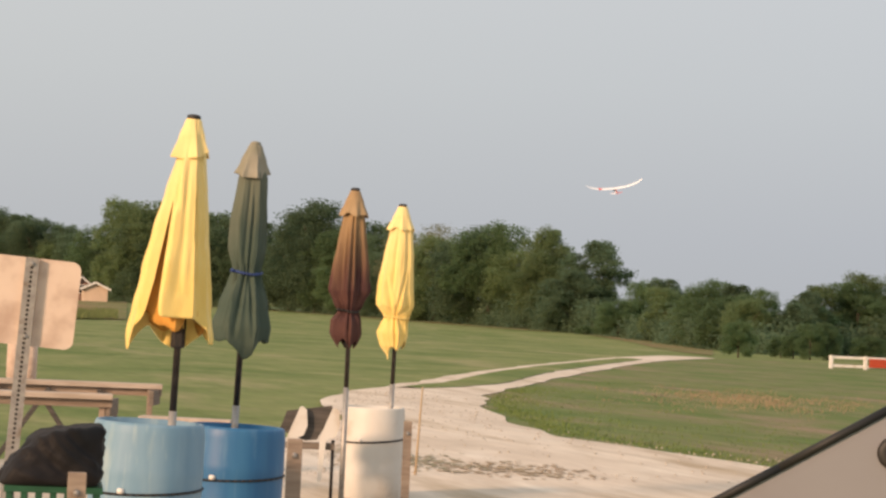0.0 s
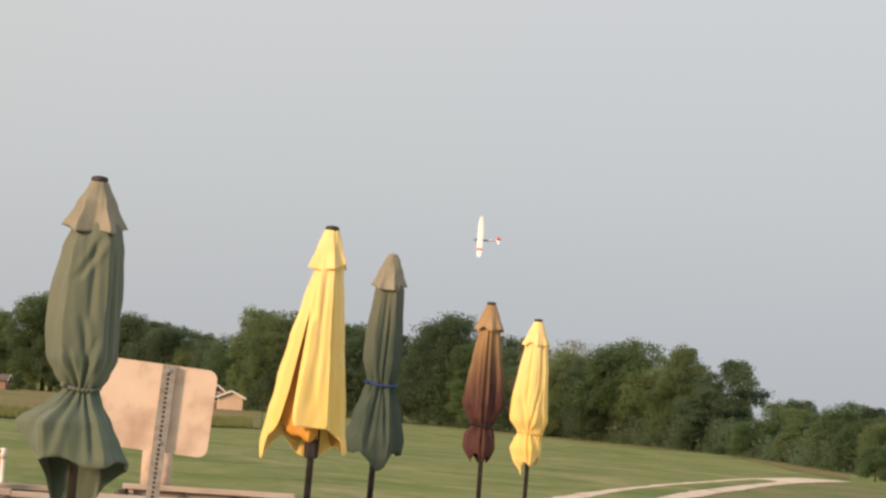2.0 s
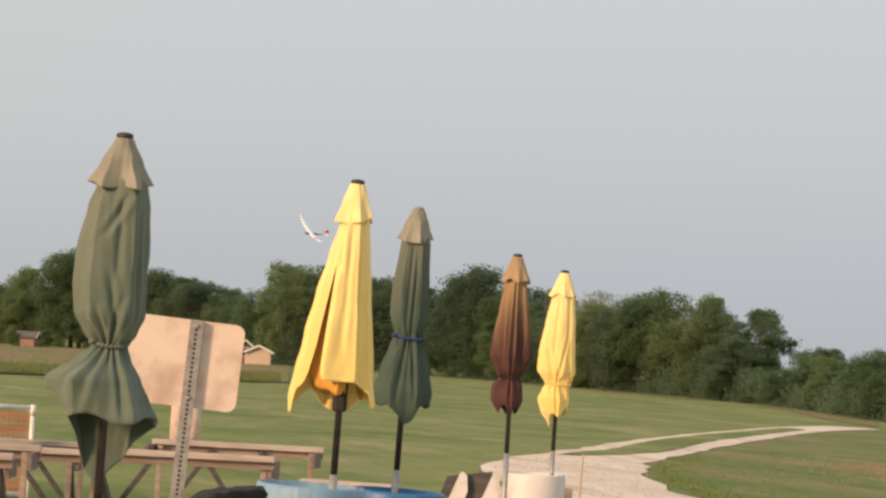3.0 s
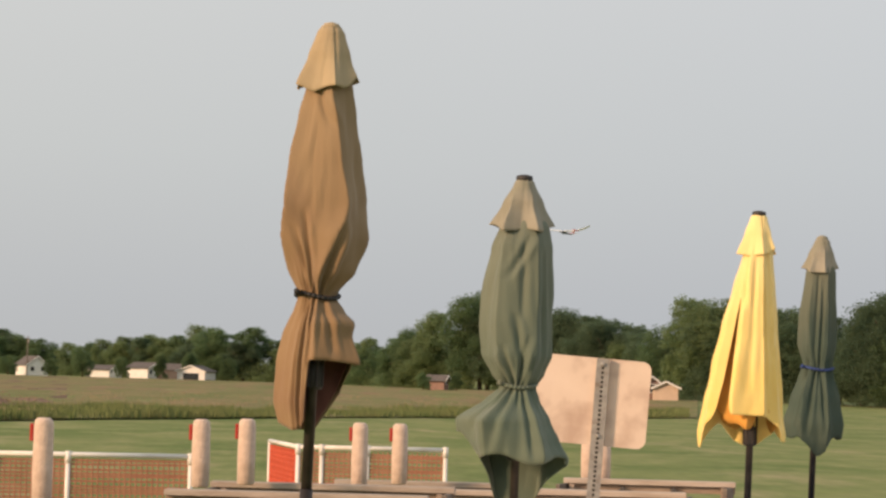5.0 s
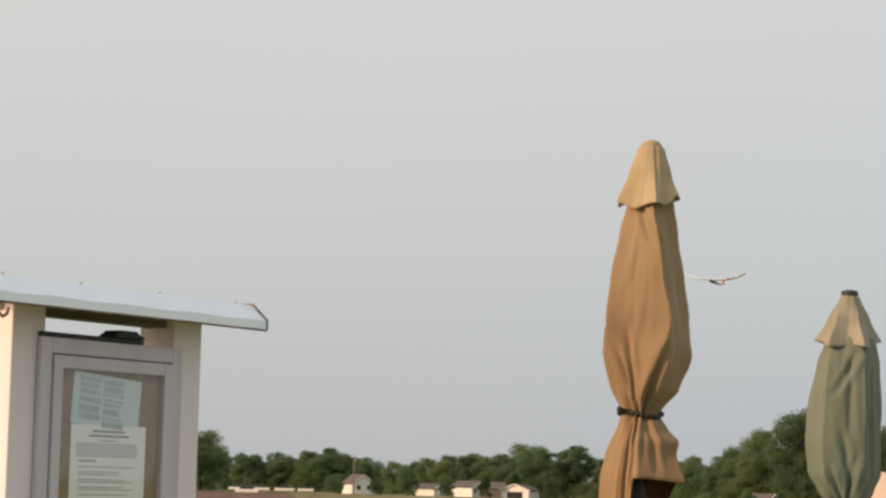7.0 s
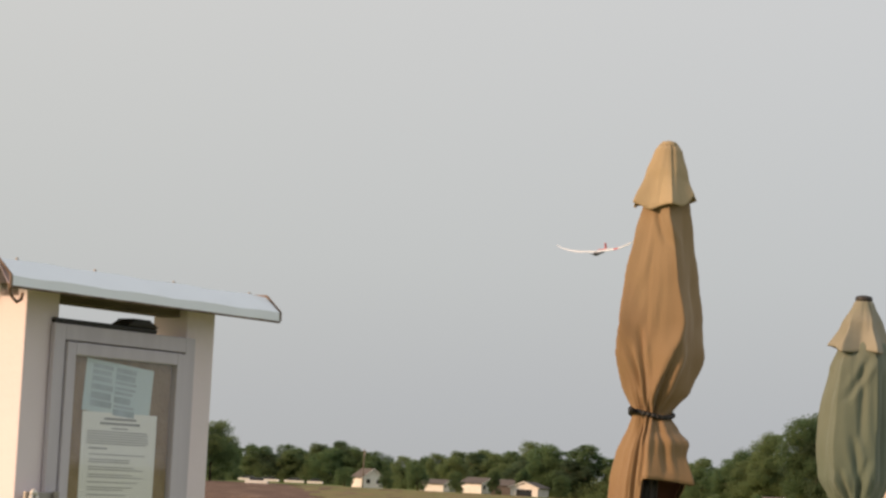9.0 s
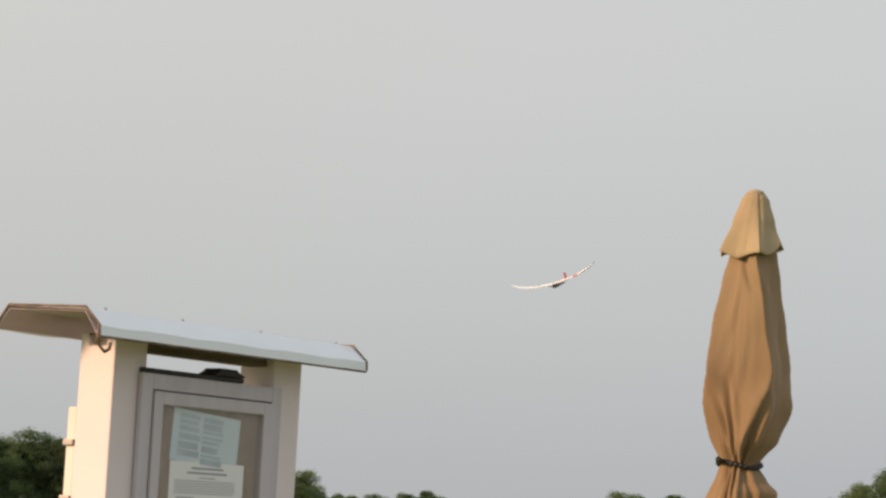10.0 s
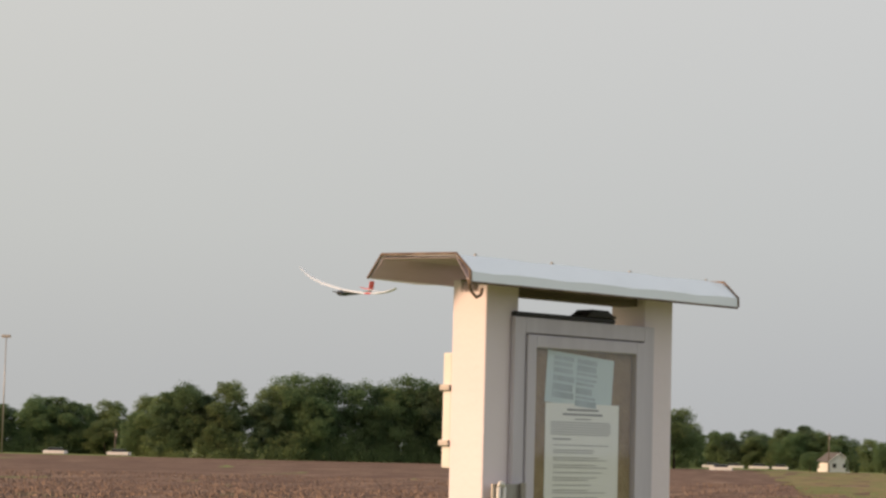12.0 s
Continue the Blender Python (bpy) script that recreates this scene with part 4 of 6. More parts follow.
def umbrella(x, y, top, lean, az, canvas, cap_canvas, rows, hem, cap, folds, depth, phase, tie, label, tie_mat="strap", knob=True, low=0.0, pole_mat="pole", size=1.0, fork=True, deep=(), inner="", lining="", twist=0.0, drift=None, laps=(), creases=(), cap_hem=None, cap_ridges=None, cap_depth=0.05, cap_laps=(), cap_top=0.030):
    """A closed market umbrella: pole, gathered canopy, vent cap, finial, ribs and tie."""
    ob = thing("patio_umbrella", pose(x, y, low, 0, lean, -az), label, "umbrella", "closed umbrellas in a row")
    ob.scale = (size, size, size)
    h = (top - low) / size
    split = max(h - 1.62, 0.05)
    part("pole", rod((0, 0, split), (0, 0, h - 0.03), 0.019, seg=14), "pole", ob, smooth=True)
    part("lower_pole", rod((0, 0, 0), (0, 0, split + 0.08), 0.022, seg=14), pole_mat, ob, smooth=True)
    can = part("canopy", cloth(rows, hem, folds, depth, phase, tie=tie, deep=deep, twist=twist, drift=drift, laps=laps, creases=creases), canvas, ob, smooth=True, at=pose(0, 0, h))
    sol = can.modifiers.new("thickness", 'SOLIDIFY')
    sol.thickness = 0.003
    # extra inner layer; its orange paints the shade within the loose cloth
    if inner:
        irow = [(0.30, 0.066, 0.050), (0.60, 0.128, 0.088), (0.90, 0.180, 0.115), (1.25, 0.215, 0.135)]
        fold = part("inner_fold", cloth(irow, lambda a: 1.07 + 0.05 * math.sin(3 * a + 1) + 0.02 * math.sin(7 * a), [0, 70, 140, 200, 262, 315], 0.12, phase + 2, cuts=24), inner, ob, "inner fold of the canopy, shade painted in as orange", smooth=True, at=pose(0, 0, h))
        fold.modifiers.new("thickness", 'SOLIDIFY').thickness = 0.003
    # second tube just inside the canopy, coloured as the cloth's shaded inner face
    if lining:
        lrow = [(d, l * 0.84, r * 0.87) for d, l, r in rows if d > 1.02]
        low_fold = part("lining", cloth(lrow, lambda a: hem(a) - 0.012, folds, depth, phase, cuts=24, deep=deep, twist=twist, drift=drift), lining, ob, "reddish inside of the canopy with its shade painted in", smooth=True, at=pose(0, 0, h))
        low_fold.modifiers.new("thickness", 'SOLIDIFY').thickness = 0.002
    ch, cl, crr = cap
    crow = [(0.0, cap_top, cap_top), (0.02, cap_top + 0.012, cap_top + 0.013), (ch * 0.5, 0.038 + 0.46 * (cl - 0.038), 0.038 + 0.46 * (crr - 0.038)), (ch, cl, crr)]
    flap = cap_hem or (lambda a: ch * (0.98 + 0.055 * math.sin(4 * a + phase) + 0.03 * math.sin(7 * a)))
    cp = part("vent_cap", cloth(crow, flap, cap_ridges or [(i * 45 + 20 * phase) % 45 + i * 45 for i in range(8)], cap_depth, phase + 1, cuts=26, laps=cap_laps), cap_canvas, ob, "sun-bleached vent flap of the canopy", smooth=True, at=pose(0, 0, h))
    cp.modifiers.new("thickness", 'SOLIDIFY').thickness = 0.003
    if knob:
        part("finial", lathe([(0.034, -0.012), (0.037, 0.0), (0.034, 0.012), (0.015, 0.017)], 16), "black", ob, smooth=True, at=pose(0, 0, h))
    else:
        part("finial", lathe([(0.030, -0.012), (0.034, 0.0), (0.024, 0.012), (0.006, 0.017)], 16), cap_canvas, ob, smooth=True, at=pose(0, 0, h))
    for i in range(8):
        a = 2 * math.pi * (i + 0.5) / 8
        part("rib", rod((0.03 * math.cos(a), 0.03 * math.sin(a), h - 0.08), (0.035 * math.cos(a), 0.035 * math.sin(a), h - 1.2), 0.006, seg=6), "pole", ob)
    if fork:
        part("hub", lathe([(0.030, -0.05), (0.036, -0.04), (0.036, 0.03), (0.026, 0.05)], 14), "black", ob, smooth=True, at=pose(0, 0, h - 1.16))
    if tie:
        _, l, r = lerp_rows(rows, tie)
        bm = bmesh.new()
        seg, ring = 28, []
        for i in range(seg):
            a = 2 * math.pi * i / seg
            k = (1 + math.cos(a)) / 2
            q = (l + (r - l) * k) * 0.99
            ring.append((q * math.cos(a), q * 0.92 * math.sin(a), -tie + 0.008 * math.sin(2 * a + phase)))
        for p, q in zip(ring, ring[1:] + ring[:1]):
            rod(p, q, 0.008, seg=6, bm=bm)
        part("tie", bm, tie_mat, ob, "cord tied round the cloth", smooth=True, at=pose(0, 0, h))
        bm = rod((-l * 0.8, -0.055, 0.005), (-l * 0.8 - 0.014, -0.07, 0.014), 0.009, seg=8)
        part("knot", bm, tie_mat, ob, smooth=True, at=pose(0, 0, h - tie))
    return ob


def bump_at(a, centre, width):
    d = (a - centre + math.pi) % (2 * math.pi) - math.pi
    return math.exp(-(d / width) ** 2)


FRONT = -math.pi / 2


def tan_hem(d):
    """A short front flap, a long left lobe and a back that falls towards the pole."""
    long = smooth01(8, 85, d) * (1 - smooth01(254, 263, d))
    return 1.112 + 0.012 * smooth01(285, 355, d) + long * (0.235 - 0.05 * abs(math.sin(radians(d - 215))) ** 2 * (1 if d > 150 else 0))


# tan, nearest, tied with a dark cord, front flap hanging short
umbrella(-0.05, 7.9, 2.70, 1.5, 0.1, "tan", "faded_tan",
         [(0.02, 0.03, 0.03), (0.12, 0.042, 0.045), (0.20, 0.072, 0.085), (0.30, 0.092, 0.100), (0.45, 0.122, 0.125), (0.58, 0.142, 0.148), (0.70, 0.135, 0.158), (0.82, 0.100, 0.135), (0.90, 0.070, 0.074), (0.95, 0.080, 0.110), (0.985, 0.092, 0.150), (1.03, 0.106, 0.140), (1.12, 0.120, 0.170), (1.25, 0.124, 0.120), (1.36, 0.095, 0.08)],
         lambda a: tan_hem(math.degrees(a) % 360),
         (0.205, 0.115, 0.115), [60, 120, 188, 284, 346], 0.05, 0.4, 0.90, "closed tan canvas umbrella tied with dark cord", knob=False, deep=((188, 0.02), (284, 0.06), (346, 0.05)), lining="inside",
         drift=[(0.0, -4), (0.22, -4), (0.35, 12), (0.60, 24), (0.72, 8), (0.85, -12), (0.90, -14), (1.4, -14)], laps=((284, 0.007),),
         creases=((234, 0.62, 262, 0.91, 7, 0.014), (304, 0.66, 276, 0.91, 7, 0.020), (216, 0.68, 246, 0.91, 6, 0.010), (238, 0.205, 286, 0.34, 12, 0.012),
                  (246, 0.90, 240, 1.36, 5, 0.016), (232, 0.90, 222, 1.36, 5, 0.012), (262, 0.90, 264, 1.13, 4, 0.010), (288, 0.90, 302, 1.10, 6, 0.009)),
         cap_hem=lambda a: 0.200 + 0.014 * bump_at(a, radians(225), 0.7) + 0.014 * bump_at(a, radians(268), 0.35) - 0.048 * bump_at(a, 0.0, 0.55) + 0.010 * math.sin(5 * a), cap_ridges=[20, 90, 150, 205, 283, 335], cap_depth=0.10, cap_laps=((283, 0.006),), cap_top=0.033)
# sage green, tied low with a wide skirt
umbrella(0.85, 10.16, 2.40, 0.6, 4.8, "green", "faded_green",
         [(0.02, 0.03, 0.03), (0.12, 0.045, 0.05), (0.21, 0.095, 0.110), (0.30, 0.130, 0.130), (0.45, 0.156, 0.132), (0.62, 0.170, 0.135), (0.76, 0.155, 0.140), (0.84, 0.115, 0.112), (0.895, 0.080, 0.080), (0.95, 0.135, 0.10), (1.04, 0.255, 0.145), (1.12, 0.245, 0.185), (1.20, 0.215, 0.225), (1.30, 0.17, 0.19), (1.48, 0.12, 0.13)],
         lambda a: 1.20 - 0.13 * bump_at(a, math.pi, 0.45) + 0.27 * bump_at(a, math.pi / 2, 1.0) + 0.02 * math.sin(4 * a),
         (0.222, 0.148, 0.140), [0, 60, 118, 180, 232, 303, 348], 0.06, 1.2, 0.89, "closed sage green umbrella tied above a flared skirt", "green", deep=((180, 0.10), (232, 0.02), (303, 0.05)),
         laps=((303, 0.011), (232, -0.010)),
         creases=((294, 0.24, 242, 0.44, 8, 0.013), (260, 0.58, 286, 0.88, 7, 0.014), (288, 0.68, 272, 0.90, 6, 0.016), (238, 0.72, 258, 0.90, 6, 0.014), (250, 0.89, 236, 1.18, 6, 0.018), (286, 0.89, 294, 1.20, 5, 0.018),
                  (214, 0.89, 205, 1.08, 5, 0.014), (274, 0.26, 276, 0.62, 7, 0.008), (320, 0.30, 322, 0.80, 6, 0.010)),
         cap_hem=lambda a: 0.232 - 0.030 * bump_at(a, math.pi, 0.4) - 0.030 * bump_at(a, 0.0, 0.4) - 0.014 * bump_at(a, radians(276), 0.3), cap_ridges=[0, 60, 120, 180, 236, 300], cap_depth=0.17, cap_laps=((300, 0.012),))
# bright yellow, hanging loose
umbrella(2.25, 12.30, 2.43, 1.3, 10.5, "yellow", "yellow",
         [(0.02, 0.03, 0.03), (0.12, 0.045, 0.05), (0.20, 0.072, 0.080), (0.40, 0.120, 0.100), (0.60, 0.165, 0.118), (0.80, 0.205, 0.138), (1.00, 0.245, 0.158), (1.15, 0.265, 0.178), (1.30, 0.26, 0.16)],
         lambda a: 1.05 + 0.18 * bump_at(a, math.pi * 1.02, 0.42) + 0.13 * bump_at(a, -0.1, 0.5) + 0.17 * bump_at(a, math.pi / 2, 0.8) - 0.62 * bump_at(a, radians(229), 0.12),
         (0.215, 0.115, 0.108), [0, 55, 110, 180, 212, 247, 292, 330], 0.12, 0.3, None, "closed bright yellow umbrella hanging loose", pole_mat="steel", low=0.45, deep=((180, 0.04), (212, 0.10), (247, 0.05)), inner="yellow_fold",
         laps=((292, 0.012), (330, 0.010)), creases=((268, 0.22, 262, 0.95, 7, 0.007), (300, 0.25, 306, 1.05, 6, 0.010), (236, 0.22, 246, 0.50, 7, 0.012), (200, 0.40, 196, 1.05, 6, 0.007)),
         cap_hem=lambda a: 0.212 + 0.012 * bump_at(a, radians(240), 0.6) - 0.042 * bump_at(a, radians(350), 0.5), cap_ridges=[30, 100, 160, 205, 288, 335], cap_depth=0.09, cap_laps=((288, 0.012),))
# forest green with a blue cord
umbrella(2.88, 13.70, 2.40, 1.5, 12.1, "forest", "faded_green",
         [(0.02, 0.03, 0.03), (0.12, 0.045, 0.05), (0.20, 0.085, 0.085), (0.45, 0.110, 0.098), (0.62, 0.112, 0.104), (0.74, 0.085, 0.092), (0.80, 0.100, 0.098), (0.95, 0.145, 0.138), (1.08, 0.180, 0.166), (1.18, 0.165, 0.150), (1.28, 0.12, 0.11)],
         lambda a: 1.14 + 0.10 * bump_at(a, FRONT + 0.2, 0.9) + 0.025 * math.sin(4 * a + 0.5), (0.205, 0.120, 0.108), [0, 60, 120, 184, 240, 302, 345], 0.08, 0.8, 0.76, "closed dark green umbrella tied with blue cord", "blue_strap", knob=False, pole_mat="steel", low=0.45, fork=False,
         laps=((302, 0.014), (240, -0.012)), creases=((262, 0.22, 258, 0.74, 6, 0.009), (285, 0.3, 280, 0.76, 5, 0.010), (225, 0.30, 240, 0.76, 6, 0.010), (262, 0.76, 252, 1.15, 6, 0.018), (290, 0.76, 298, 1.15, 6, 0.018), (232, 0.76, 218, 1.12, 6, 0.016)),
         cap_hem=lambda a: 0.205 - 0.030 * bump_at(a, 0.0, 0.5) - 0.026 * bump_at(a, math.pi, 0.5), cap_ridges=[0, 60, 120, 180, 240, 285], cap_depth=0.12, cap_laps=((285, 0.010),))
# maroon brown, faded at the top
umbrella(4.215, 16.26, 2.28, 0.0, 14.5, "brown", "faded_brown",
         [(0.02, 0.03, 0.03), (0.12, 0.045, 0.05), (0.20, 0.085, 0.085), (0.45, 0.120, 0.112), (0.65, 0.152, 0.140), (0.78, 0.170, 0.150), (0.88, 0.132, 0.102), (0.95, 0.095, 0.072), (1.02, 0.145, 0.092), (1.12, 0.145, 0.098), (1.25, 0.08, 0.05)],
         lambda a: 1.20 + 0.035 * math.sin(4 * a + 0.4), (0.205, 0.116, 0.110), [0, 60, 110, 180, 212, 262, 279, 325], 0.11, 0.5, 0.945, "closed maroon umbrella bleached towards the top", "strap", pole_mat="steel", size=0.908,
         creases=((246, 0.24, 252, 0.90, 8, 0.014), (292, 0.24, 284, 0.90, 7, 0.014), (318, 0.4, 300, 0.92, 6, 0.010), (222, 0.4, 240, 0.92, 6, 0.010), (266, 0.93, 262, 1.2, 6, 0.02)))
# small yellow, tied into a knot
umbrella(4.71, 16.85, 2.21, 0.7, 15.7, "yellow", "yellow",
         [(0.02, 0.03, 0.03), (0.12, 0.045, 0.05), (0.20, 0.095, 0.098), (0.45, 0.135, 0.118), (0.70, 0.172, 0.128), (0.86, 0.176, 0.140), (0.97, 0.105, 0.110), (1.02, 0.130, 0.100), (1.10, 0.158, 0.108), (1.20, 0.13, 0.09), (1.30, 0.07, 0.055)],
         lambda a: 1.20 + 0.10 * bump_at(a, math.pi * 1.2, 0.9) + 0.04 * math.sin(4 * a), (0.215, 0.125, 0.112), [0, 50, 100, 140, 180, 225, 283, 322], 0.06, 0.2, 0.965, "closed pale yellow umbrella with its hem knotted", "yellow", pole_mat="steel", low=0.3, size=0.854,
         creases=((254, 0.22, 250, 0.9, 6, 0.008), (284, 0.22, 280, 0.95, 5, 0.010), (300, 0.55, 268, 0.96, 6, 0.018), (228, 0.6, 255, 0.97, 7, 0.014), (318, 0.86, 270, 0.965, 10, 0.014), (262, 0.97, 276, 1.25, 6, 0.018)))


# ---- drums ----
def drum(x, y, r, h, mat, label, tilt=0.0, strap_z=None, az=0.0):
    ob = thing("plastic_drum", pose(x, y, 0, 0, tilt, -az), label, "drum", "umbrella drums")
    rows = [(r * 0.90, 0.0), (r * 0.96, 0.03), (r, 0.10), (r, h * 0.30), (r * 1.012, h * 0.33), (r, h * 0.36), (r, h * 0.66), (r * 1.012, h * 0.69), (r, h * 0.72), (r * 0.99, h - 0.06), (r * 0.97, h - 0.015), (r * 0.95, h),
            (r * 0.90, h), (r * 0.89, h - 0.03)]
    part("shell", lathe(rows, 48), mat, ob, smooth=True)
    part("lid", lathe([(r * 0.88, h - 0.05), (r * 0.88, h - 0.03), (r * 0.3, h - 0.028)], 40), mat, ob, smooth=True)
    if strap_z:
        bm = bmesh.new()
        pts = [(r * 1.012 * math.cos(i * math.pi / 20), r * 1.012 * math.sin(i * math.pi / 20), strap_z + 0.02 * math.sin(i * math.pi / 20 + 1)) for i in range(40)]
        for p, q in zip(pts, pts[1:] + pts[:1]):
            rod(p, q, 0.007, seg=6, bm=bm)
        part("bungee_cord", bm, "strap", ob, "black elastic cord round the drum", smooth=True)
        part("cord_end", lathe([(0.016, -0.012), (0.02, 0.0), (0.016, 0.014)], 12), "pvc", ob, smooth=True, at=pose(-r * 0.42, -r * 0.93, strap_z))
    return ob


drum(2.13, 12.35, 0.295, 0.83, "light_blue", "sun-faded light blue plastic drum holding an umbrella", 1.5, 0.48, 9.9)
drum(2.83, 13.45, 0.285, 0.755, "deep_blue", "blue plastic drum with black cord and white end", 1.5, 0.47, 12.0)
drum(4.63, 17.0, 0.232, 0.715, "white_plastic", "dirty white plastic drum strapped with black cord", 0, 0.475, 15.2)


# ---- sign on its perforated post ----
def road_sign():
    ob = thing("road_sign", pose(1.47, 12.87, 0, 0, 3.2, -6.8), "bare metal back of a road sign on a perforated post", "sign")
    bm = bmesh.new()
    w, h, r = 0.63, 0.475, 0.05
    ring = []
    for cx, cz, a0 in ((w / 2 - r, h / 2 - r, 0), (-w / 2 + r, h / 2 - r, 90), (-w / 2 + r, -h / 2 + r, 180), (w / 2 - r, -h / 2 + r, 270)):
        for i in range(7):
            a = radians(a0 + 15 * i)
            ring.append((cx + r * math.cos(a), cz + r * math.sin(a)))
    f = [bm.verts.new((x, 0, z)) for x, z in ring]
    b = [bm.verts.new((x, 0.003, z)) for x, z in ring]
    bm.faces.new(f)
    bm.faces.new(list(reversed(b)))
    for i in range(len(ring)):
        bm.faces.new((f[i - 1], f[i], b[i], b[i - 1]))
    part("sign_panel", bm, "sheet", ob, at=pose(-0.052, 0.035, 1.425, 0, 0.6, 0))
    bm = bmesh.new()
    for lo, hi in (((-0.036, -0.006, 0), (0.036, -0.002, 1.66)), ((-0.036, -0.002, 0), (-0.031, 0.030, 1.66)), ((0.031, -0.002, 0), (0.036, 0.030, 1.66))):
        box(lo, hi, bm=bm)
    part("channel", bm, "steel", ob)
    hole = mesh_from("hole", lathe([(0.0085, -0.002), (0.0085, 0.002)], 8), "pole")
    for i in range(40):
        c = new("hole", hole)
        c.parent = ob
        c.matrix_basis = pose(0, -0.0055, 0.64 + 0.0255 * i, 90)
    bolt = mesh_from("bolt", lathe([(0.012, -0.01), (0.012, 0.008), (0.006, 0.014)], 6), "steel")
    for z in (1.24, 1.63):
        c = new("bolt", bolt)
        c.parent = ob
        c.matrix_basis = pose(0, -0.008, z, 90)


road_sign()


# ---- starting benches with padded posts ----
def padded_post(parent, x, y, top, base, tab=True):
    bm = lathe([(0.045, base), (0.060, base + 0.01), (0.062, base + 0.2), (0.060, top - 0.05), (0.054, top - 0.015), (0.036, top)], 18)
    p = part("padded_post", bm, "carpet", parent, "upright wrapped in beige carpet", smooth=True, at=pose(x, y, 0))
    if tab:
        part("red_cap", box((-0.082, -0.02, top - 0.14), (-0.058, 0.02, top - 0.035), 0.006), "red", p, "small red plastic tab")


def bench(a, b, depth_dir, width, top, posts, label, turn=0):
    """Two parallel rails from a to b, cross boards, legs and diagonal braces."""
    ob = thing("starting_bench", pose(a[0], a[1], 0), label, "bench", "starting benches")
    ax = Vector((b[0] - a[0], b[1] - a[1], 0))
    n = Vector((depth_dir[0], depth_dir[1], 0)).normalized() * width
    o = Vector((0, 0, 0))
    z = Vector((0, 0, 1))
    u = ax.normalized()
    for s in (o, n):
        # rails are paler than the aprons and legs
        part("rail", plank(s + z * (top - 0.02), s + ax + z * (top - 0.02), 0.14, 0.04), "bleached_wood", ob)
        part("apron", plank(s + z * (top - 0.070), s + ax + z * (top - 0.070), 0.035, 0.055), "wood", ob)
    # end boards in darker wood, the shade on them put into the colour
    for k in (0.02, 0.98):
        for s in (0.0, 1.0):
            e = 0.30 / width * (1 if s == 0 else -1)
            part("cross_board", plank(ax * k + n * s + z * (top - 0.10), ax * k + n * (s + e) + z * (top - 0.10), 0.035, 0.12), "grey_wood", ob)
    for k in (0.06, 0.94):
        for s in (0.03, 0.97):
            f = ax * k + n * s
            part("leg", plank(f, f + z * (top - 0.045), 0.11, 0.04, up=u), "wood", ob)
            g = ax * (k + (0.30 if k < 0.5 else -0.30) * min(1, 1.6 / ax.length)) + n * s
            # braces coloured dark for the shade under the bench
            part("brace", plank(f + z * 0.10, g + z * (top - 0.06), 0.13, 0.036), "dark_board", ob)
        part("end_brace", plank(ax * k + n * 0.05 + z * (top - 0.07), ax * k + n * min(0.95, 0.75 / width) + z * 0.12, 0.10, 0.036, up=u), "dark_board", ob)
    for px, py, pt in posts:
        padded_post(ob, px - a[0], py - a[1], pt, top - 0.01, pt > 1.1)
    return ob


BL = "weathered wooden model starting bench with carpet-padded uprights"
bench((-2.25, 13.55), (-0.75, 15.0), (0.75, 0.66), 0.9, 0.72, [(-1.96, 13.86, 1.24), (-1.62, 14.41, 1.23)], BL)
bench((-0.95, 15.55), (0.75, 15.35), (0.2, 1.0), 1.25, 0.765, [(-0.75, 15.98, 1.21), (-0.46, 16.49, 1.21)], BL)
bench((0.0, 17.75), (1.35, 17.65), (0.15, 1.0), 1.2, 0.70, [(0.35, 18.0, 1.17), (0.67, 18.49, 1.16)], BL)
bench((1.30, 16.95), (2.65, 16.80), (0.36, 1.0), 2.05, 0.755, [(2.21, 19.05, 1.06), (2.33, 19.06, 1.05)], BL)

bench((2.58, 15.28), (3.16, 15.05), (0.2, 1.0), 0.55, 0.665, [], "weathered grey wooden bench behind the drums")


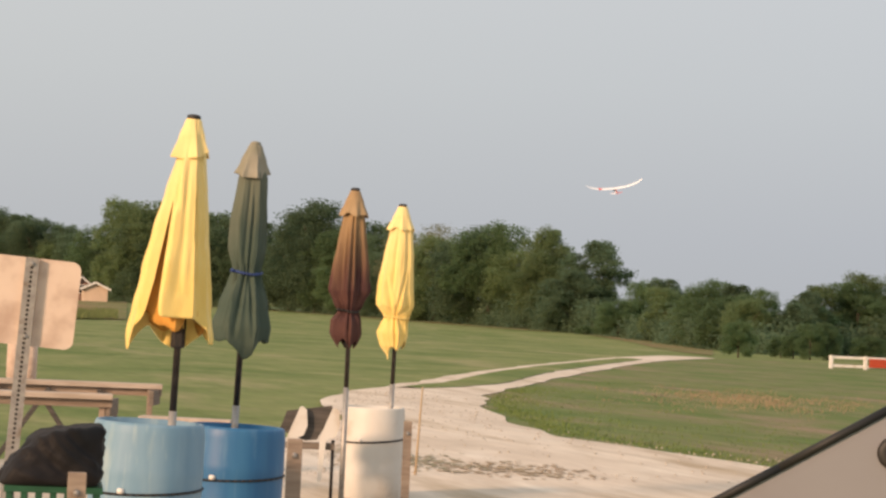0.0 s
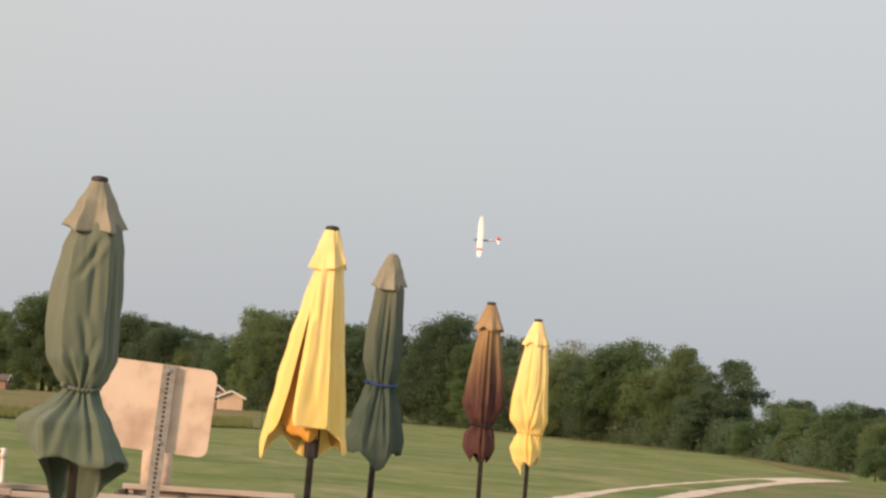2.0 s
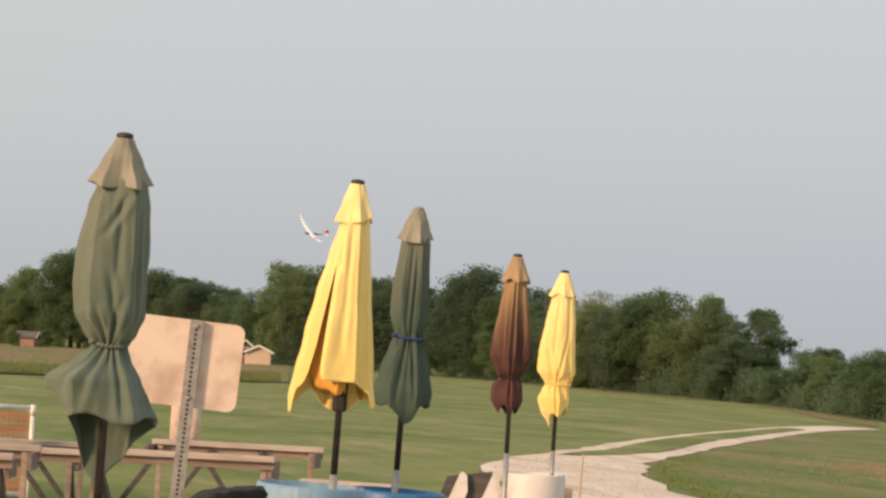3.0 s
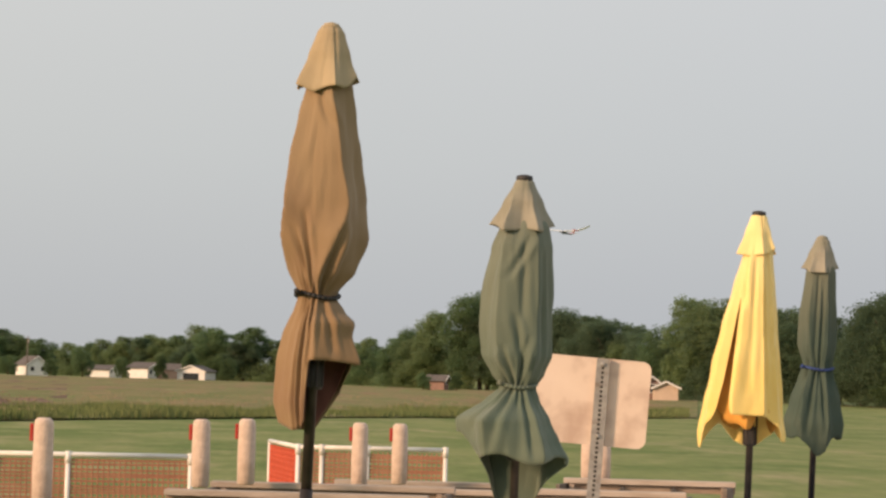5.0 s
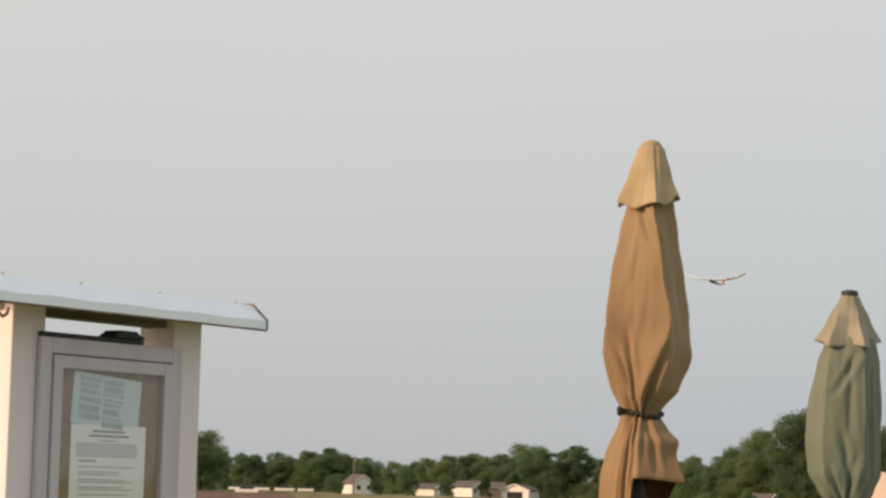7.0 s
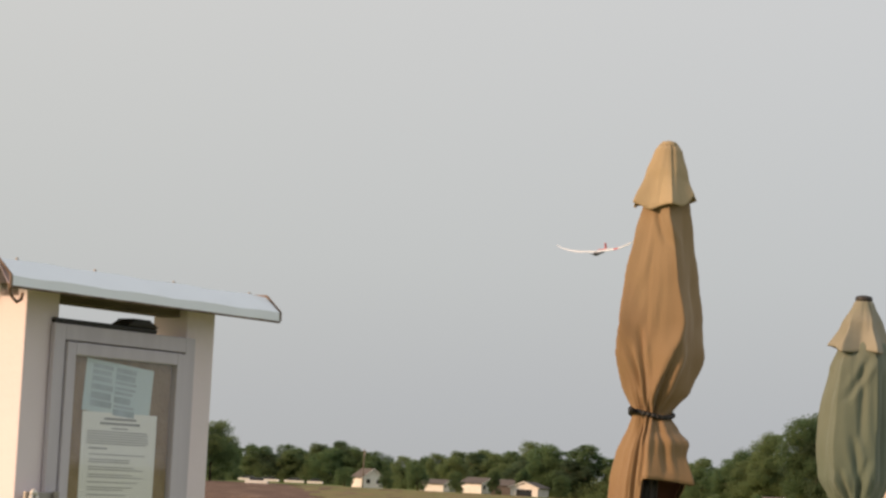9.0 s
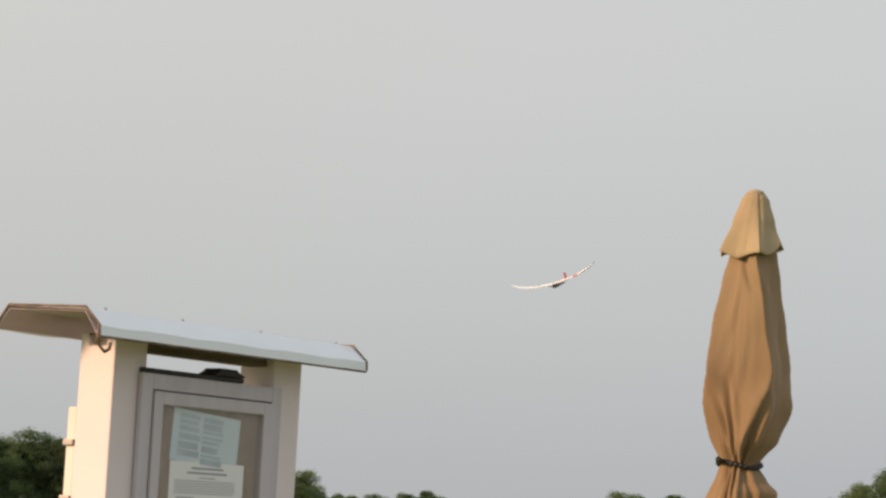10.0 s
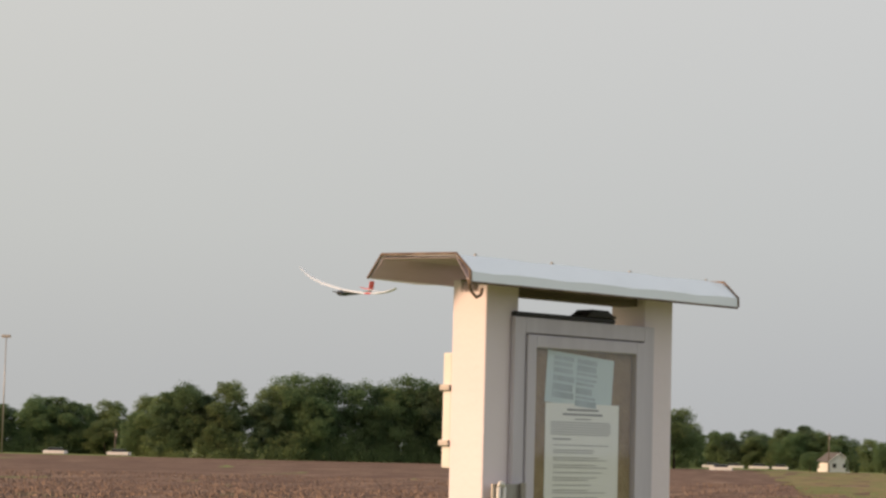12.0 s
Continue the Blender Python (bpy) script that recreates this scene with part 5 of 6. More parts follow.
# ---- netting frames ----
def net_frame(l, c, r, h, label):
    """A pipe frame with plastic mesh: a long front from c to r and a short return from c to l."""
    ob = thing("net_frame", pose(c[0], c[1], 0), label, "barrier", "netting barriers")
    o = Vector((c[0], c[1], 0))
    L, R = Vector((l[0], l[1], 0)) - o, Vector((r[0], r[1], 0)) - o
    z = Vector((0, 0, h))
    pr = 0.021
    part("top_pipe", rod(z, R + z, pr, seg=10), "pvc", ob, smooth=True)
    part("return_pipe", rod(z, L + z, pr, seg=10), "pvc", ob, smooth=True)
    part("bottom_pipe", rod(Vector((0, 0, 0.06)), R + Vector((0, 0, 0.06)), pr, seg=10), "pvc", ob, smooth=True)
    for k in (0.0, 0.16, 0.47, 1.0):
        part("upright_pipe", rod(R * k, R * k + z, pr, seg=10), "pvc", ob, smooth=True)
        part("pipe_joint", rod(R * k + z - Vector((0, 0, 0.07)), R * k + z + Vector((0, 0, 0.028)), pr * 1.3, seg=10), "pvc", ob, smooth=True)
    part("upright_pipe", rod(L, L + z, pr, seg=10), "pvc", ob, smooth=True)
    for E, mat, nm in ((R, "net", "mesh_panel"), (L, "red_net", "mesh_return")):
        bm = bmesh.new()
        ln = E.length
        u = E.normalized()
        pitch = 0.034 if E is R else 0.050
        nz = int((h - 0.12) / pitch)
        for i in range(nz + 1):
            zz = 0.08 + i * pitch
            sag = 0.012 * math.sin(i * 1.7)
            bm2 = plank(Vector((0, 0, zz)), E + Vector((0, 0, zz + sag)), 0.004, 0.020, 0)
            me = bpy.data.meshes.new("x")
            bm2.to_mesh(me)
            bm2.free()
            bm.from_mesh(me)
        for i in range(int(ln / 0.045)):
            p = u * (0.02 + i * 0.045)
            rod(p + Vector((0, 0, 0.07)), p + Vector((0, 0, h - 0.03)), 0.006, seg=4, bm=bm)
        part(nm, bm, mat, ob, "orange plastic snow-fence mesh")
    return ob


net_frame((-3.30, 21.3), (-2.92, 19.79), (-1.02, 19.97), 0.81, "white pipe frame strung with orange plastic mesh")
net_frame((-0.43, 23.6), (-0.14, 22.0), (1.22, 21.97), 0.85, "white pipe frame strung with orange plastic mesh")


# ---- notice board ----
def kiosk():
    ob = thing("notice_board", pose(-1.159, 4.297, 0, 0, 0, 61.36), "white-posted notice board with metal roof and glazed grey case", "notice board")
    for x in (0.0, 0.462):
        part("post", box((x, 0.0, 0), (x + 0.089, 0.089, 1.875), 0.004), "white_paint", ob)
    # bent sheet roof: flat top and two turned-down flaps
    x0, x1 = -0.135, 0.653
    prof = [(-0.088, 1.858), (-0.087, 1.876), (-0.050, 1.909), (0.147, 1.915), (0.184, 1.871)]
    bm = bmesh.new()
    cols = []
    for y, z in prof:
        cols.append([bm.verts.new((x0 + (x1 - x0) * i / 12 + (0.012 if 1 < i < 11 else 0) * 0, y, z + 0.0015 * math.sin(i * 2.1 + y * 40))) for i in range(13)])
    for a, b in zip(cols, cols[1:]):
        for i in range(12):
            bm.faces.new((a[i], a[i + 1], b[i + 1], b[i]))
    roof = part("roof_sheet", bm, "roof_metal", ob, "pale metal ridge sheet")
    roof.modifiers.new("thickness", 'SOLIDIFY').thickness = 0.0015
    bm = bmesh.new()
    under = [(-0.080, 1.862), (-0.048, 1.9035), (0.145, 1.9095), (0.179, 1.873)]
    cols = [[bm.verts.new((x, y, z)) for x in (x0 + 0.002, x1 - 0.002)] for y, z in under]
    for a, b in zip(cols, cols[1:]):
        bm.faces.new((a[0], a[1], b[1], b[0]))
    lin = part("roof_lining", bm, "lining", ob, "dull weathered underside of the roof sheet")
    lin.modifiers.new("thickness", 'SOLIDIFY').thickness = 0.001
    bm = bmesh.new()
    for xe in (x0, x1):
        for p, q in zip(prof, prof[1:]):
            rod((xe, p[0], p[1] + 0.001), (xe, q[0], q[1] + 0.001), 0.0028, seg=6, bm=bm)
    rod((x0, -0.086, 1.857), (x1, -0.086, 1.857), 0.0026, seg=6, bm=bm)
    part("roof_edge", bm, "rust", ob, "rusted hem of the roof sheet")
    part("roof_beam", box((0.0, 0.02, 1.850), (0.551, 0.07, 1.876), 0.002), "grey_wood", ob)
    screw = mesh_from("roof_screw", lathe([(0.0035, 0), (0.0035, 0.002), (0.002, 0.005)], 8), "steel")
    for x in (-0.08, 0.13, 0.36, 0.60):
        c = new("roof_screw", screw)
        c.parent = ob
        c.matrix_basis = pose(x, -0.045, 1.909)
        c = new("roof_screw", screw)
        c.parent = ob
        c.matrix_basis = pose(x + 0.015, -0.078, 1.868, 60)
    # hook under the near end
    bm = bmesh.new()
    pts = [(-0.118, -0.055, 1.895), (-0.112, -0.058, 1.868), (-0.104, -0.060, 1.842), (-0.092, -0.062, 1.832), (-0.080, -0.062, 1.838), (-0.078, -0.062, 1.850)]
    for p, q in zip(pts, pts[1:]):
        rod(p, q, 0.0032, seg=6, bm=bm)
    part("hook", bm, "rust", ob, "bent rusty iron hook", smooth=True)
    # glazed case
    cx0, cx1, cz0, cz1, y0 = 0.066, 0.476, 1.24, 1.808, -0.014
    case = part("display_case", box((0.090, y0 + 0.012, cz0), (0.461, 0.04, cz1), 0.002), "alu", ob, "grey aluminium display case")
    bm = bmesh.new()
    for lo, hi in (((cx0, y0, cz0), (cx0 + 0.030, y0 + 0.0115, cz1)), ((cx1 - 0.030, y0, cz0), (cx1, y0 + 0.0115, cz1)), ((cx0 + 0.030, y0, cz1 - 0.030), (cx1 - 0.030, y0 + 0.0115, cz1)), ((cx0 + 0.030, y0, cz0), (cx1 - 0.030, y0 + 0.0115, cz0 + 0.030))):
        box(lo, hi, 0.002, bm)
    part("case_frame", bm, "alu", case)
    bm = bmesh.new()
    a0, a1, b0, b1 = cx0 + 0.033, cx1 - 0.033, cz0 + 0.033, cz1 - 0.033
    for lo, hi in (((a0, y0 - 0.004, b0), (a0 + 0.024, y0 + 0.011, b1)), ((a1 - 0.024, y0 - 0.004, b0), (a1, y0 + 0.011, b1)), ((a0 + 0.024, y0 - 0.004, b1 - 0.024), (a1 - 0.024, y0 + 0.011, b1)), ((a0 + 0.024, y0 - 0.004, b0), (a1 - 0.024, y0 + 0.011, b0 + 0.024))):
        box(lo, hi, 0.002, bm)
    part("door_frame", bm, "alu", case, "hinged aluminium door frame")
    part("cork_panel", box((a0 + 0.02, y0 + 0.0108, b0 + 0.02), (a1 - 0.02, y0 + 0.0118, b1 - 0.02)), "cork", case)
    g = part("glass_pane", box((a0 + 0.022, y0 + 0.002, b0 + 0.022), (a1 - 0.022, y0 + 0.004, b1 - 0.022)), "glass", case)
    g.visible_shadow = False
    part("lock", rod((a1 - 0.012, y0 - 0.004, 1.36), (a1 - 0.012, y0 - 0.012, 1.36), 0.008, seg=12), "black", case, smooth=True)
    # papers behind the glass
    px0, py, pz1 = 0.166, y0 + 0.0098, 1.648
    sheet = part("notice_sheet", box((px0, py, pz1 - 0.279), (px0 + 0.216, py + 0.0006, pz1)), "paper", case, "printed white notice sheet")
    bm = bmesh.new()
    rt = random.Random(3)
    def bar(x, z, w, h, bm=bm):
        box((px0 + x, py - 0.0006, pz1 - z - h), (px0 + x + w, py - 0.0001, pz1 - z), bm=bm)
    bar(0.062, 0.010, 0.092, 0.0042)
    bar(0.050, 0.019, 0.116, 0.0042)
    bar(0.085, 0.029, 0.046, 0.0022)
    for i in range(6):
        bar(0.016, 0.036 + i * 0.0046, 0.182 * rt.uniform(0.93, 1), 0.0016)
    bar(0.022, 0.068, 0.052, 0.0026)
    z = 0.080
    while z < 0.258:
        for i in range(rt.choice((1, 2, 2))):
            bar(0.024, z, 0.168 * rt.uniform(0.6, 1), 0.0015)
            z += 0.0046
        z += 0.0052
    part("print", bm, "ink", sheet)
    tilt = pose(0.264, y0 + 0.0100, 1.693, 0, 4, 0)
    p2 = part("leaflet", box((-0.098, 0, -0.050), (0.098, 0.0005, 0.050)), "blue_paper", case, "pale bluish printed leaflet pinned askew", at=tilt)
    bm = bmesh.new()
    for cx in (-0.078, -0.010):
        z = 0.042
        while z > -0.044:
            tall = rt.uniform(0.004, 0.013)
            box((cx, -0.0007, z - tall), (cx + 0.062 * rt.uniform(0.75, 1), -0.0002, z), bm=bm)
            z -= tall + rt.uniform(0.002, 0.006)
    part("print", bm, "pale_ink", p2)
    # solar lamp and its dark strip on the case
    part("lamp_strip", box((cx0 + 0.003, y0 + 0.003, cz1 + 0.0005), (0.36, 0.036, cz1 + 0.010), 0.003), "black", ob)
    bm = box((0.272, y0 + 0.002, cz1 + 0.0105), (0.362, 0.034, cz1 + 0.026), 0.003)
    for v in bm.verts:
        if v.co.z > cz1 + 0.018:
            v.co.x = 0.29 + (v.co.x - 0.272) * 0.55
    part("lamp_head", bm, "black", ob, "small black flood lamp")
    # conduit with two clamps on the outer side of the near post
    part("conduit", box((0.002, 0.0895, 1.518), (0.024, 0.112, 1.737), 0.003), "pvc", ob, "white conduit box")
    for z in (1.565, 1.670):
        part("clamp", box((-0.004, 0.090, z - 0.006), (0.010, 0.116, z + 0.006), 0.002), "steel", ob)
    # staple and hasp low on the post front
    bm = bmesh.new()
    pts = [(0.014, -0.029, 1.44), (0.014, -0.029, 1.486), (0.020, -0.029, 1.495), (0.028, -0.029, 1.486), (0.028, -0.029, 1.44)]
    for p, q in zip(pts, pts[1:]):
        rod(p, q, 0.0045, seg=8, bm=bm)
    part("hasp_loop", bm, "pvc", ob, smooth=True)
    part("hasp_plate", box((0.004, -0.024, 1.44), (0.090, -0.0175, 1.492), 0.002), "steel", ob)
    part("hasp_pin", rod((0.080, -0.029, 1.44), (0.080, -0.029, 1.494), 0.006, seg=8), "steel", ob)


kiosk()


# ---- buildings far over the field ----
def house(x, y, w, d, h, roof, rz, wall, label, garage=False, windows=2):
    """A gabled house with its roof, door and windows; the front looks along its -y."""
    z0 = ground_z(x, y)
    ob = thing("house", pose(x, y, z0, 0, 0, rz), label, "house", "houses beyond the field")
    bm = bmesh.new()
    v = [bm.verts.new(p) for p in ((-w / 2, -d / 2, -0.3), (w / 2, -d / 2, -0.3), (w / 2, -d / 2, h), (0, -d / 2, h + roof), (-w / 2, -d / 2, h), (-w / 2, d / 2, -0.3), (w / 2, d / 2, -0.3), (w / 2, d / 2, h), (0, d / 2, h + roof), (-w / 2, d / 2, h))]
    for f in ((0, 1, 2, 3, 4), (9, 8, 7, 6, 5), (0, 4, 9, 5), (1, 6, 7, 2), (0, 5, 6, 1), (4, 3, 8, 9), (3, 2, 7, 8)):
        bm.faces.new([v[i] for i in f])
    part("wall", bm, wall, ob)
    for s in (-1, 1):
        a, b = Vector((0, 0, h + roof + 0.12)), Vector((s * (w / 2 + 0.4), 0, h - 0.4 * roof / (w / 2) + 0.12))
        m = plank(a, b, d + 0.8, 0.16, 0, up=(0, 0, 1))
        part("roof", m, "shingle", ob)
    for s in (-1, 1):
        part("rake_board", plank(Vector((0, -d / 2 - 0.44, h + roof + 0.10)), Vector((s * (w / 2 + 0.4), -d / 2 - 0.44, h - 0.4 * roof / (w / 2) + 0.10)), 0.06, 0.22, 0), "house_white", ob, "white board along the gable edge")
    if garage:
        # flat dark panel stands for the shade inside the open garage
        part("garage_shade", box((-w * 0.28, -d / 2 - 0.06, 0), (w * 0.28, -d / 2 + 0.05, h * 0.8)), "dark_glass", ob, "dark panel painted as the shade in the open garage doorway")
    for i in range(windows):
        cx = -w / 2 + w * (i + 0.5) / max(windows, 1)
        wn = part("window", box((cx - 0.55, -d / 2 - 0.06, 1.0), (cx + 0.55, -d / 2 + 0.04, 2.2)), "house_white", ob)
        part("pane", box((cx - 0.45, -d / 2 - 0.09, 1.1), (cx + 0.45, -d / 2 - 0.062, 2.1)), "dark_glass", wn)
        sd = part("window", box((w / 2 - 0.04, -d / 2 + d * (i + 0.5) / windows - 0.5, 1.0), (w / 2 + 0.06, -d / 2 + d * (i + 0.5) / windows + 0.5, 2.2)), "dark_glass", ob)
    return ob


def at_az(az, d):
    return polar(az, d)


house(*at_az(-6.75, 590), 5.2, 9, 2.6, 2.0, 25, "house_white", "white gabled house seen past the trees")
house(*at_az(-5.05, 575), 7.0, 6, 1.8, 1.0, 70, "house_white", "low white house half hidden by trees", windows=3)
house(*at_az(-4.05, 568), 7.5, 6, 2.4, 1.3, 60, "house_white", "white house with dark roof among trees", windows=3)
house(*at_az(-2.85, 540), 6.6, 7, 2.0, 1.2, -18, "house_white", "white gabled garage with its wide door open", garage=True, windows=0)
house(*at_az(-3.35, 556), 6.0, 7, 2.2, 1.3, 75, "shingle", "dark-walled shed between white houses", windows=0)
house(*at_az(2.95, 405), 2.6, 3, 1.7, 0.8, 70, "brick", "small brick outbuilding under the trees", windows=1)
house(*at_az(8.42, 318), 3.2, 4.4, 1.7, 0.75, -6, "house_tan", "tan-sided shed with a low gabled roof", windows=0)
house(*at_az(8.05, 323), 2.6, 3.6, 2.1, 1.0, 0, "brick", "dark gabled cabin with white trim beside a shed", windows=1)

for az, d, h, w in ((-5.55, 545, 6.5, 1.0), (-4.62, 540, 5.0, 0.9), (-3.72, 536, 6.0, 0.9), (-3.05, 548, 7.0, 0.9), (-2.1, 520, 5.5, 1.1), (-6.3, 560, 4.5, 1.0), (-7.3, 570, 5.0, 1.2), (2.6, 398, 3.0, 1.2), (3.4, 400, 3.5, 1.1)):
    tree(random.choice((0, 1, 2, 6)), *polar(az, d), h, w, "garden trees by the houses")


def pole_thing(az, d, h, r, label, lamps=False):
    x, y = polar(az, d)
    ob = thing("utility_pole", pose(x, y, ground_z(x, y)), label, "pole")
    part("shaft", rod((0, 0, -0.3), (0, 0, h), r, r * 0.7, 10), "steel" if lamps else "grey_wood", ob, smooth=True)
    if lamps:
        part("lamp_bar", box((-1.0, -0.1, h - 0.15), (1.0, 0.1, h + 0.05)), "steel", ob)
        for k in (-0.8, -0.3, 0.3, 0.8):
            part("lamp", box((k - 0.2, -0.25, h + 0.05), (k + 0.2, 0.2, h + 0.45), 0.04), "steel", ob)
    else:
        part("crossarm", box((-0.7, -0.06, h - 0.7), (0.7, 0.06, h - 0.55)), "grey_wood", ob)
        part("transformer", rod((0.25, 0, h - 1.7), (0.25, 0, h - 0.9), 0.16, seg=10), "steel", ob, smooth=True)
    return ob


pole_thing(-26.55, 500, 24, 0.16, "tall steel floodlight mast above the trees", True)
pole_thing(-6.86, 585, 9.5, 0.17, "wooden utility pole beside a white house")
pole_thing(-23.9, 480, 5.5, 0.12, "wooden utility pole at the field edge")


def car_row():
    for az, d, w in ((-9.6, 600, 5), (-9.1, 600, 5), (-8.5, 595, 5), (-8.0, 595, 4), (-25.3, 470, 4.5), (-23.8, 470, 4.5), (-9.4, 470, 4.5)):
        x, y = polar(az, d)
        ob = thing("parked_vehicle", pose(x, y, ground_z(x, y), 0, 0, 4), "distant pale parked vehicle at the field edge", "vehicle", "distant vehicles")
        part("body", box((-w / 2, -0.9, 0.3), (w / 2, 0.9, 0.95), 0.15), "house_white", ob)
        part("cabin", box((-w * 0.3, -0.8, 0.95), (w * 0.3, 0.8, 1.5), 0.2), "dark_glass", ob)


car_row()


def rail_fence():
    """White rail fence with a red mesh panel on the bank."""
    a, b = Vector((*polar(26.1, 99), 0)), Vector((*polar(31.5, 104), 0))
    z0 = ground_z(a.x, a.y)
    ob = thing("rail_fence", pose(a.x, a.y, z0), "white two-rail fence with red mesh panels", "fence")
    d = b - a
    for z in (0.15, 0.50):
        part("rail", plank(Vector((0, 0, z)), d + Vector((0, 0, z)), 0.05, 0.11), "pvc", ob)
    for i in range(8):
        p = d * (i / 7)
        part("post", plank(p - Vector((0, 0, 0.2)), p + Vector((0, 0, 0.58)), 0.13, 0.13, up=d.normalized()), "pvc", ob)
    for k0, k1 in ((0.155, 0.285), (0.30, 0.42)):
        part("mesh_panel", plank(d * k0 + Vector((0, -0.09, 0.31)), d * k1 + Vector((0, -0.09, 0.31)), 0.02, 0.36), "red_net", ob, "red plastic mesh")


rail_fence()


# ---- clutter round the drums ----
def covered_grill():
    ob = thing("covered_grill", pose(1.46, 10.9, 0, 0, 0, -7.7), "small grill under a black cover on a green crate", "grill")
    bm = bmesh.new()
    bmesh.ops.create_icosphere(bm, subdivisions=5, radius=1)
    for v in bm.verts:
        x, y, z = v.co
        p = (abs(x) ** 7 + abs(y) ** 7 + abs(z) ** 7) ** (1 / 7)
        x, y, z = x / p, y / p, z / p
        fold = 0.045 * abs(noise.noise((x * 1.3 + z * 0.9, y * 1.2, z * 0.5 + 3))) - 0.030 * abs(noise.noise((x * 2.6 + z * 2.4, y * 1.6, z * 0.7))) + 0.006 * noise.noise((x * 5, y * 5, z * 3))
        top = (z + 1) / 2
        left = -0.255 + 0.20 * top ** 1.25
        right = 0.225
        u = (x + 1) / 2
        v.co = (left + (right - left) * u + fold * x, y * (0.22 - 0.04 * top) + fold * y, 0.610 + 0.292 * top - 0.04 * top * (1 - u) + fold * 0.4)
    part("cover", bm, "cover", ob, "wrinkled black vinyl cover", smooth=True)
    crate = part("crate", box((-0.20, -0.18, 0.0), (0.22, 0.18, 0.02)), "green_plastic", ob, "green slatted plastic crate")
    for i in range(7):
        part("slat", box((-0.20 + i * 0.065, -0.18, 0.02), (-0.17 + i * 0.065, 0.18, 0.59)), "green_plastic", crate)
    part("rim", box((-0.21, -0.19, 0.59), (0.23, 0.19, 0.62)), "green_plastic", crate)


covered_grill()


def stake(x, y, h, w, az, lean=0):
    ob = thing("wooden_stake", pose(x, y, 0, 0, lean, -az), "short wooden stake with a bolt, holding a drum cord", "stake", "stakes beside the drums")
    part("board", box((-w / 2, -0.02, -0.1), (w / 2, 0.02, h), 0.005), "wood", ob)
    part("bolt", rod((0, -0.035, h - 0.09), (0, -0.018, h - 0.09), 0.016, seg=8), "steel", ob, smooth=True)
    return ob


stake(1.525, 10.55, 0.70, 0.082, 8.2)
stake(3.03, 12.75, 0.735, 0.085, 13.4)
stake(4.78, 16.6, 0.64, 0.062, 16.0)


def folding_rack():
    """A low seat of dark boards between two pale shaped end panels."""
    ob = thing("slatted_seat", pose(4.02, 16.35, 0, 0, 0, -13.8), "low seat with dark boards and white end panels", "bench")
    def slab(name, prof, y0, y1, mat):
        bm = bmesh.new()
        f = [bm.verts.new((a, y0, z)) for a, z in prof]
        b = [bm.verts.new((a, y1, z)) for a, z in prof]
        bm.faces.new(f)
        bm.faces.new(list(reversed(b)))
        for i in range(len(prof)):
            bm.faces.new((f[i - 1], b[i - 1], b[i], f[i]))
        part(name, bm, mat, ob)
    slab("backboard", [(-0.245, 0.56), (-0.20, 0.695), (0.12, 0.745), (0.13, 0.69), (0.02, 0.50), (-0.06, 0.49)], 0.04, 0.07, "dark_board")
    part("board", box((-0.20, 0.03, 0.43), (0.15, 0.07, 0.48), 0.008), "grey_wood", ob)
    for x in (-0.093, 0.137):
        part("leg", rod((x, 0.06, 0), (x, 0.06, 0.5), 0.012, seg=8), "pole", ob, smooth=True)
        slab("end_panel", [(x + a, z) for a, z in [(-0.095, 0.52), (-0.015, 0.725), (0.005, 0.735), (0.035, 0.71), (0.045, 0.60), (0.02, 0.53), (-0.05, 0.50), (-0.07, 0.22), (-0.10, 0.20)]], -0.01, 0.02, "white_plastic")


folding_rack()
st = thing("garden_stake", pose(5.61, 19.2, 0, 0, 2.2, -16), "thin pale bamboo stick stuck in the gravel", "stick")
part("cane", rod((0, 0, -0.05), (0, 0, 0.79), 0.011, 0.008, 8), "straw", st, smooth=True)


def vehicle_corner():
    """The sloping silver edge of a parked vehicle close by, with its black seal and round plug."""
    ob = thing("vehicle_hatch", pose(1.37, 2.89, 0, 0, 0, -25.4), "silver vehicle hatch panel with black rubber edge seal", "vehicle hatch")
    prof = [(-0.16, 0.0), (-0.12, 1.285), (-0.02, 1.345), (0.12, 1.43), (0.60, 1.62), (0.75, 1.55), (0.75, 0.0)]
    bm = bmesh.new()
    f = [bm.verts.new((x, 0, z)) for x, z in prof]
    b = [bm.verts.new((x, 0.035, z)) for x, z in prof]
    bm.faces.new(f)
    bm.faces.new(list(reversed(b)))
    for i in range(len(prof)):
        bm.faces.new((f[i - 1], b[i - 1], b[i], f[i]))
    part("body_panel", bm, "car_paint", ob)
    bm = bmesh.new()
    for p, q in zip(prof[1:5], prof[2:5]):
        rod((p[0], -0.002, p[1]), (q[0], -0.002, q[1]), 0.006, seg=8, bm=bm)
    part("rubber_seal", bm, "strap", ob, smooth=True)
    bm = lathe([(0.021, 0.0), (0.022, 0.004), (0.018, 0.008), (0.006, 0.007), (0.004, 0.005)], 24)
    part("round_plug", bm, "black", ob, smooth=True, at=pose(0.128, -0.001, 1.372, 90))


vehicle_corner()


